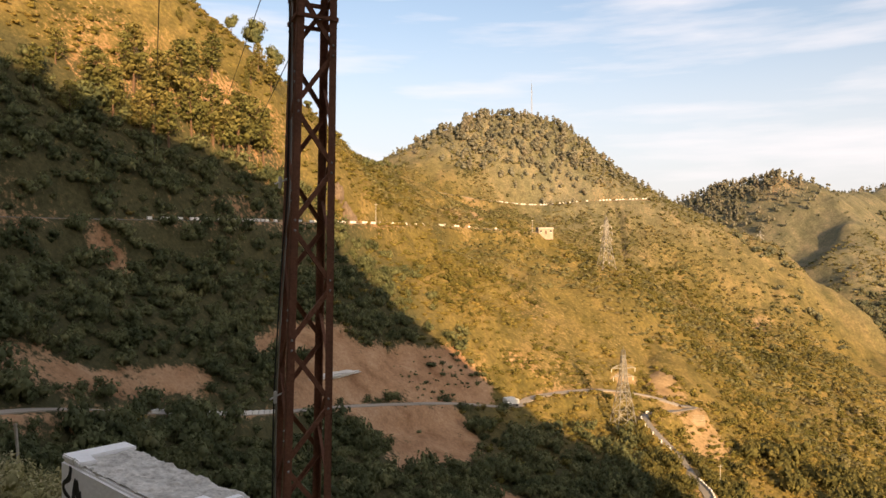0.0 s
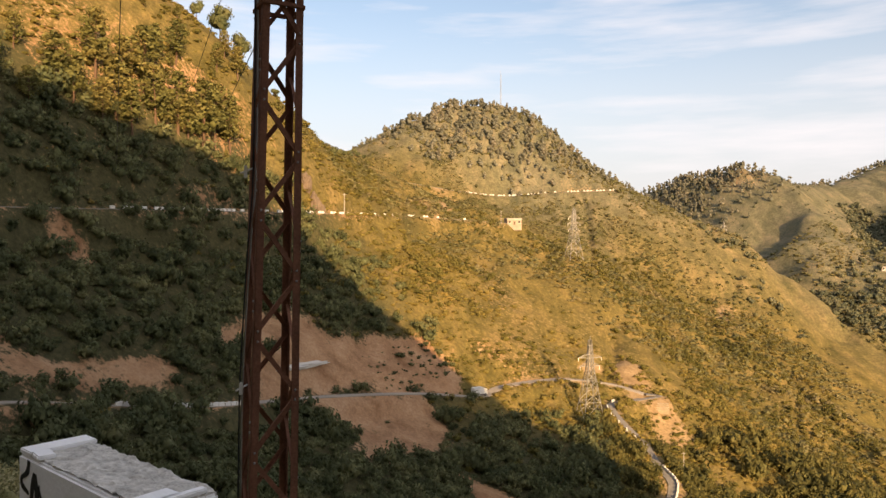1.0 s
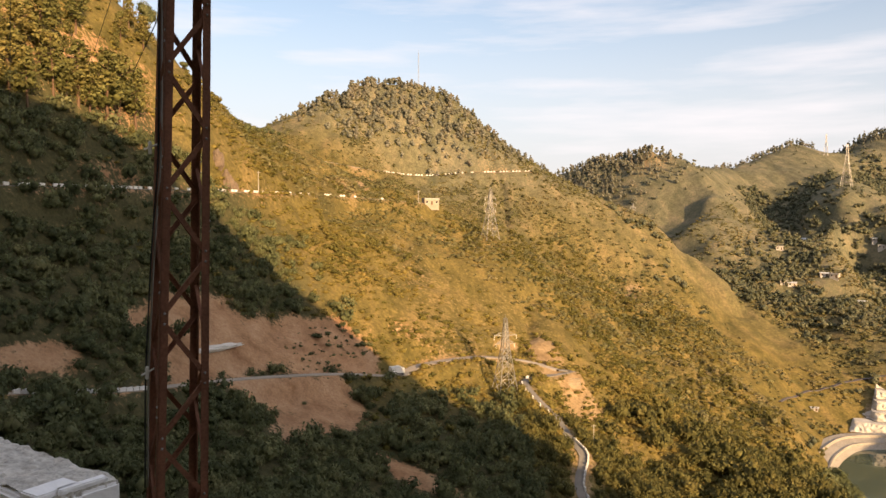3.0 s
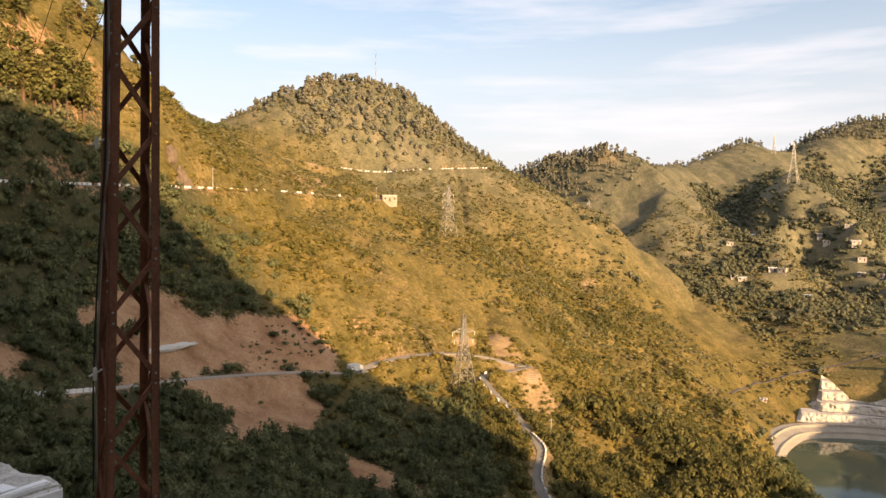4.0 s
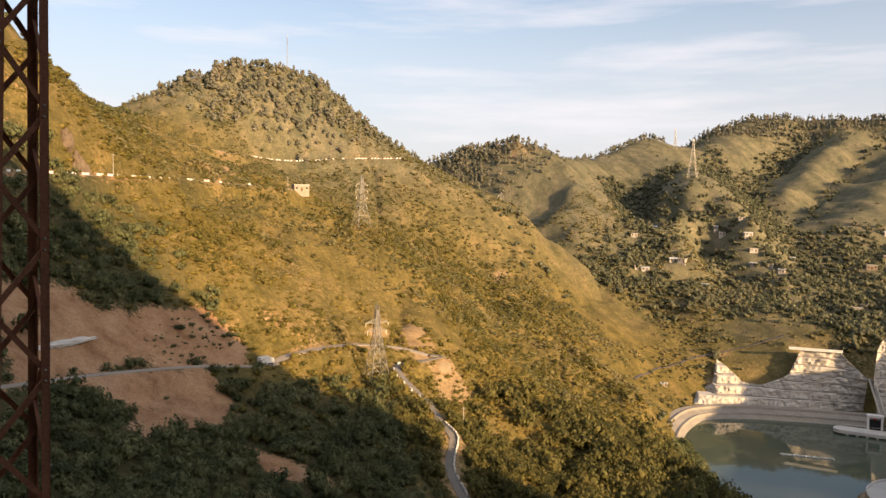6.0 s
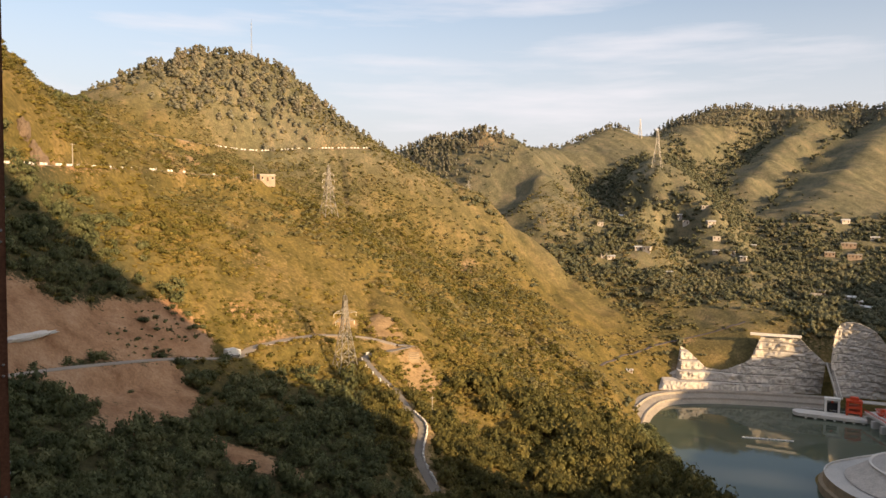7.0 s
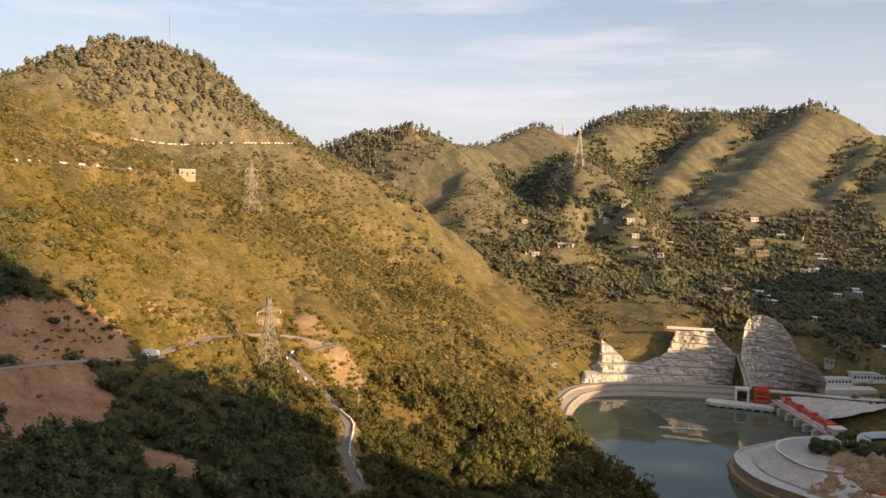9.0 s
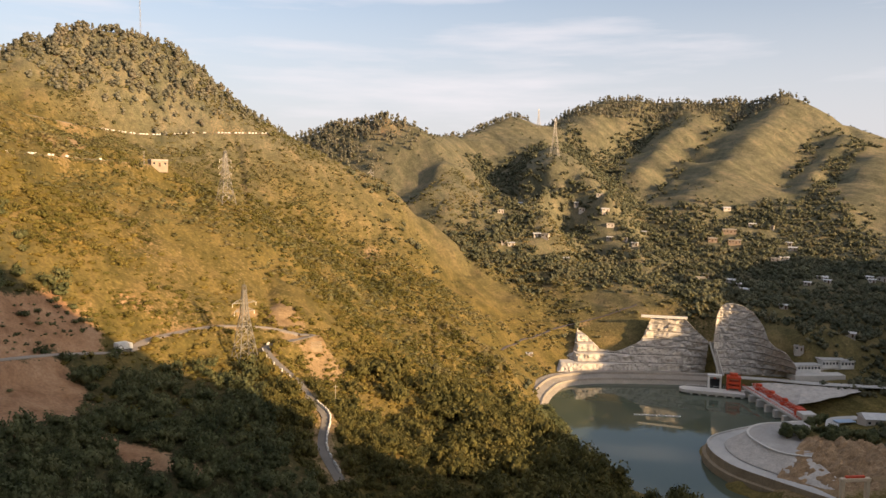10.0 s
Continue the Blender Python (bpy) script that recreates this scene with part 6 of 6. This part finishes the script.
rim = smooth_line([(292, 193, -101.5), (272, 200, -101.8), (260, 196.5, -102.3), (254, 187, -102.5), (252, 175, -102.6), (258, 166, -102.4)], 3)
tagged(ribbon("plateau_kerb", rim, 0.5, 0.5, PALE), "pale kerb round the top of the headland", "kerb", kind="structure")
# sloping concrete face and paved top of the headland
n_ = 40
inner = np.array([np.interp(np.linspace(0, 1, n_), np.linspace(0, 1, len(ring)), ring[:, k]) for k in range(3)]).T
upper = np.array([np.interp(np.linspace(0, 1, n_), np.linspace(0, 1, len(rim)), rim[:, k]) for k in range(3)]).T
bm = bmesh.new()
rows = []
for i in range(n_):
    row = []
    for k in range(7):
        f = k / 6
        p = inner[i] + (upper[i] - inner[i]) * (0.22 + 0.78 * f)
        wob = 0.25 * noise.noise((p[0] * 0.3, p[1] * 0.3, 0.0)) if 0 < k < 6 else 0
        row.append(bm.verts.new((p[0], p[1], -107.6 + (upper[i][2] + 107.6) * f + wob)))
    rows.append(row)
for ra, rb in zip(rows, rows[1:]):
    for k in range(6):
        bm.faces.new((ra[k], rb[k], rb[k + 1], ra[k + 1]))
bmesh.ops.recalc_face_normals(bm, faces=bm.faces)
tagged(part("headland_face", bm, SHOTCRETE), "sloping grey sprayed-concrete face round the headland", "slope face", kind="structure")
bm = bmesh.new()
edge = [bm.verts.new((p[0], p[1], p[2] + 0.25)) for p in upper]
back = [bm.verts.new((p[0] + (285 - p[0]) * 0.72, p[1] + (180 - p[1]) * 0.72, p[2] + 0.55)) for p in upper]
for i in range(n_ - 1):
    bm.faces.new((edge[i], edge[i + 1], back[i + 1], back[i]))
bmesh.ops.recalc_face_normals(bm, faces=bm.faces)
tagged(part("headland_top", bm, CONCRETE), "flat grey concrete top of the headland", "paving", kind="structure")
loop = smooth_line([(326, 188, -103.4), (314, 191.5, -103.4), (304, 187, -103.4), (293, 178, -103.4), (289, 167, -103.2), (293, 156, -103)], 3)
tagged(ribbon("loop_road", loop, 2.6, 0.4, ROADCON), "curved concrete road loop on the headland", "road", kind="structure")
CREAM = material("cream_painted_steel", (0.74, 0.62, 0.46), 0.6, scale=0.6, fine=5, dark=0.75)
pc = thing("portal_crane", pose(244.5, 141, -108, 0, 0, -24), "cream steel portal frame standing on the headland", "portal frame")
for sx in (-1, 1):
    bm = bmesh.new()
    box(bm, sx * 4.6, 0, -1, 1.3, 1.4, 9.4, 0, 0.08)
    part("column", bm, CREAM, pc)
bm = bmesh.new()
box(bm, 0, 0, 8.2, 11.0, 1.6, 1.1, 0, 0.08)
part("beam", bm, CREAM, pc)
bm = bmesh.new()
box(bm, 0, 0.2, 9.3, 7, 1.0, 0.7, 0, 0.05)
part("hoist", bm, REDSTEEL, pc)
house(318, 176, 12, 8, 3.4, -35, "tin", PLASTER, "grey shed with a pale roof on the headland", 1, "headland sheds")
sheet_bm = bmesh.new()
tarp_z = gz(313, 187) + 1.6
box(sheet_bm, 0, 0, 0, 9, 4.5, 0.18, 0, 0.05)
for fx in (-4.2, 4.2):
    for fy in (-1.9, 1.9):
        rod(sheet_bm, (fx, fy, -2.6), (fx, fy, 0.05), 0.08, n=6)
tarp = part("canopy", sheet_bm, material("blue_tin_sheet", (0.30, 0.42, 0.56), 0.5, scale=0.6, fine=6, dark=0.75))
tarp.matrix_world = pose(313, 187, tarp_z, 0, 0, -20)
tagged(tarp, "low open shelter with a faded blue roof sheet", "shelter")
house(262, 355, 3.4, 2.4, 1.5, -30, "tin", PLASTER, "tiny pale hut on the grassy slope", 1, "huts on the grass")
house(139, 173, 8, 6, 3.0, -20, "tin", PLASTER, "pale-roofed hut among trees low on the slope", 1, "huts in the trees")

# ---- pines and single trees ----
PINES = [pine_crown(np.random.default_rng(80 + i), 960) for i in range(6)]
CROWN_MESH = [tri_mesh("crown", v, f, LEAF_PINE) for v, f in PINES]
OVAL_MESH = [tri_mesh("crown", v, f, LEAF_CREST_HAZE) for v, f in [oval_crown(np.random.default_rng(180 + i), 84) for i in range(6)]]
LEAFY_MESH = [tri_mesh("crown", v, f, LEAF_TREE) for v, f in [clump(np.random.default_rng(140 + i), 800, 9, 0.9, 0.13) for i in range(4)]]


def trunk_mesh(seed, limbs, top):
    r = random.Random(seed)
    bm = bmesh.new()
    x0, y0 = 0.0, 0.0
    n = 5
    for k in range(n):
        x1, y1 = x0 + r.uniform(-0.012, 0.012), y0 + r.uniform(-0.012, 0.012)
        rod(bm, (x0, y0, -0.05 + k * (top + 0.05) / n), (x1, y1, -0.05 + (k + 1) * (top + 0.05) / n), 0.019 - 0.003 * k, 0.019 - 0.003 * (k + 1), 7)
        x0, y0 = x1, y1
    for k in range(limbs):
        a, h = r.uniform(0, 6.28), r.uniform(0.3, 0.8) * top
        rod(bm, (0, 0, h), (0.16 * math.cos(a), 0.16 * math.sin(a), h + 0.07), 0.007, 0.002, 5)
    me = bpy.data.meshes.new("trunk")
    bm.to_mesh(me)
    bm.free()
    me.materials.append(BARK)
    return me


TRUNKS = [trunk_mesh(s, 7, 0.92) for s in range(4)]
SHORT_TRUNKS = [trunk_mesh(s + 9, 5, 0.6) for s in range(3)]
tr = random.Random(21)


def tree(x, y, tall, kind, label, group, wide=1.0):
    t = thing("broadleaf_tree" if kind == "broad" else "pine_tree", pose(x, y, gz(x, y) - 0.2, tr.uniform(-2, 2), tr.uniform(-2, 2), tr.uniform(0, 360)), label, "tree", group)
    for nm, me in (("trunk", tr.choice(SHORT_TRUNKS if kind == "broad" else TRUNKS)), ("crown", tr.choice({"pine": CROWN_MESH, "oval": OVAL_MESH, "broad": LEAFY_MESH}[kind]))):
        o = new(nm, me)
        o.parent = t
        if kind != "broad" or nm == "trunk":
            o.scale = (tall * wide, tall * wide, tall)
        else:
            o.scale = (tall * 0.42 * wide, tall * 0.42 * wide, tall * 0.48)
            o.location = (0, 0, tall * 0.22)
    return t


def grove(cx, cy, rx, ry, turn, count, lo, hi, kind, label, group, wide=1.0, seed=0):
    r = random.Random(seed)
    for _ in range(count):
        a, q = r.uniform(0, 6.283), math.sqrt(r.random())
        u, v = rx * q * math.cos(a), ry * q * math.sin(a)
        c, s = math.cos(radians(turn)), math.sin(radians(turn))
        tree(cx + u * c - v * s, cy + u * s + v * c, r.uniform(lo, hi), kind, label, group, wide * r.uniform(0.8, 1.25))


SLOPE_PINES = [(-95, 222, 22.1), (-98, 205, 18.1), (-107, 189, 13.0), (-86, 236, 22.0), (-88, 220, 19.8), (-81, 233, 19.6), (-76, 239, 20.6), (-84, 222, 18.0), (-89, 213, 13.8), (-70, 246, 24.5), (-64, 259, 21.3), (-68, 253, 22.3), (-73, 241, 17.1), (-83, 259, 15.8), (-87, 250, 14.4), (-74, 290, 12.4), (-69, 291, 13.8), (-95, 208, 15.5), (-100, 194, 11.3), (-90, 230, 16.7), (-108, 202, 10.9), (-78, 235, 14.2), (-74, 279, 11.5)]
for i, (x, y, h) in enumerate(SLOPE_PINES):
    tree(x, y, h, "pine", "tall pine tree on the sunlit upper slope", "pines on the upper slope", 1.15 + 0.35 * ((i * 3) % 5) / 5)
grove(-84, 250, 34, 24, 60, 10, 4, 7, "pine", "young pine tree on the sunlit upper slope", "pines on the upper slope", 1.3, 1)
for i, (x, y, h) in enumerate(((-88, 301, 9.3), (-81, 310, 16.5), (-73, 314, 13.6), (-102, 296, 4.0), (-68, 330, 6), (-54, 366, 7), (-48, 385, 6), (-44, 410, 7))):
    tree(x, y, h, "broad", "single round-crowned tree on the ridge line", "trees on the ridge line", 0.85)
ridge_line = smooth_line(LAND["west_ridge"][4:], 9)
for i, p in enumerate(ridge_line[1:-1]):
    tree(p[0] + 2.5 * math.sin(i * 2.3), p[1], 2.6 + 2.6 * ((i * 5) % 7) / 7, "broad", "small leafy tree on the ridge line", "trees on the ridge line", 1.25)
grove(60, 642, 66, 7, 5, 36, 4, 7.5, "oval", "dark pine tree along the round hill's top", "pines on the round hill", 1.1, 3)
grove(60, 612, 74, 26, 0, 90, 6, 10.5, "oval", "dark pine tree on the round hill's face", "pines on the round hill", 1.25, 4)
grove(160, 620, 36, 5, -22, 16, 5, 9, "oval", "pine tree on the hill's shoulder", "pines on the round hill", 1.1, 5)
grove(320, 800, 55, 40, -40, 60, 7, 11, "oval", "pine tree on the second hill", "pines on the second hill", 0.9, 6)


def pine_stuff(spots, spacing, x0, x1, y0, y1, lo, hi, name, label, seed, wide=0.8):
    x, y = places(x0, x1, y0, y1, spacing)
    want = blobs(x, y, spots) * (0.85 + 0.3 * fbm(x, y, 50, 2, seed))
    ok = rng.uniform(0, 1, len(x)) < want
    x, y = x[ok], y[ok]
    h = rng.uniform(lo, hi, len(x))
    kinds = [oval_crown(np.random.default_rng(seed + i), 8, 4) for i in range(6)]
    scatter(name, kinds, x, y, ground_z(x, y) - 0.4, h * rng.uniform(wide, wide * 1.5, len(x)), h, LEAF_CREST_HAZE, label)


pine_stuff([(750, 775, 110, 22, -38, 1.1), (845, 672, 62, 24, -57, 1.1), (575, 848, 55, 16, 0, 0.7), (500, 862, 30, 14, 0, 0.7), (690, 815, 40, 18, -40, 1.0)], 4.6, 440, 950, 560, 920, 6, 11, "crest_pines", "dark pines along the far mountain's crest", 201)
pine_stuff([(300, 815, 60, 45, -40, 0.7), (345, 750, 40, 40, 0, 0.4)], 5.4, 220, 420, 680, 900, 7, 12, "hill_pines", "pines covering the second hill", 231)

pine_stuff([(60, 606, 84, 34, 0, 1.1), (150, 610, 40, 16, -25, 0.6)], 5.4, -40, 230, 560, 650, 5, 9, "round_hill_pines", "small pines scattered over the round hill", 261, 1.0)

grove(212, 268, 16, 9, 55, 30, 6, 9, "broad", "leafy tree on the wooded shore of the reservoir", "trees on the shore", 1.1, 12)
grove(196, 240, 16, 8, 80, 22, 6, 9, "broad", "leafy tree on the wooded shore of the reservoir", "trees on the shore", 1.1, 13)
grove(278, 178, 15, 6, -40, 20, 5, 8, "broad", "dark leafy tree on the headland", "trees on the headland", 1.0, 8)
grove(286, 168, 13, 6, -40, 12, 5, 8, "broad", "dark leafy tree on the headland", "trees on the headland", 1.0, 14)
grove(306, 196, 10, 4, 0, 8, 4, 7, "broad", "dark leafy tree beside the dam bridge", "trees on the headland", 1.0, 9)

# weeds on the verge beyond the parapet
WEEDS = [clump(np.random.default_rng(300 + i), 420, 4, 1.1, 0.085, 0.35) for i in range(4)]
x = rng.uniform(-6.4, -2.9, 190)
y = rng.uniform(5.6, 8.6, 190)
z = ground_z(x, y)
WEEDLEAF = leaf_material("dry_weed_leaves", (0.24, 0.23, 0.10), (0.40, 0.36, 0.18), (0.56, 0.50, 0.32), 3.0)
rad = rng.uniform(0.2, 0.40, len(x))
scatter("weeds", WEEDS, x, y, z - 0.08, rad, rad * 1.1, WEEDLEAF, "dry grey-green weeds on the road verge")
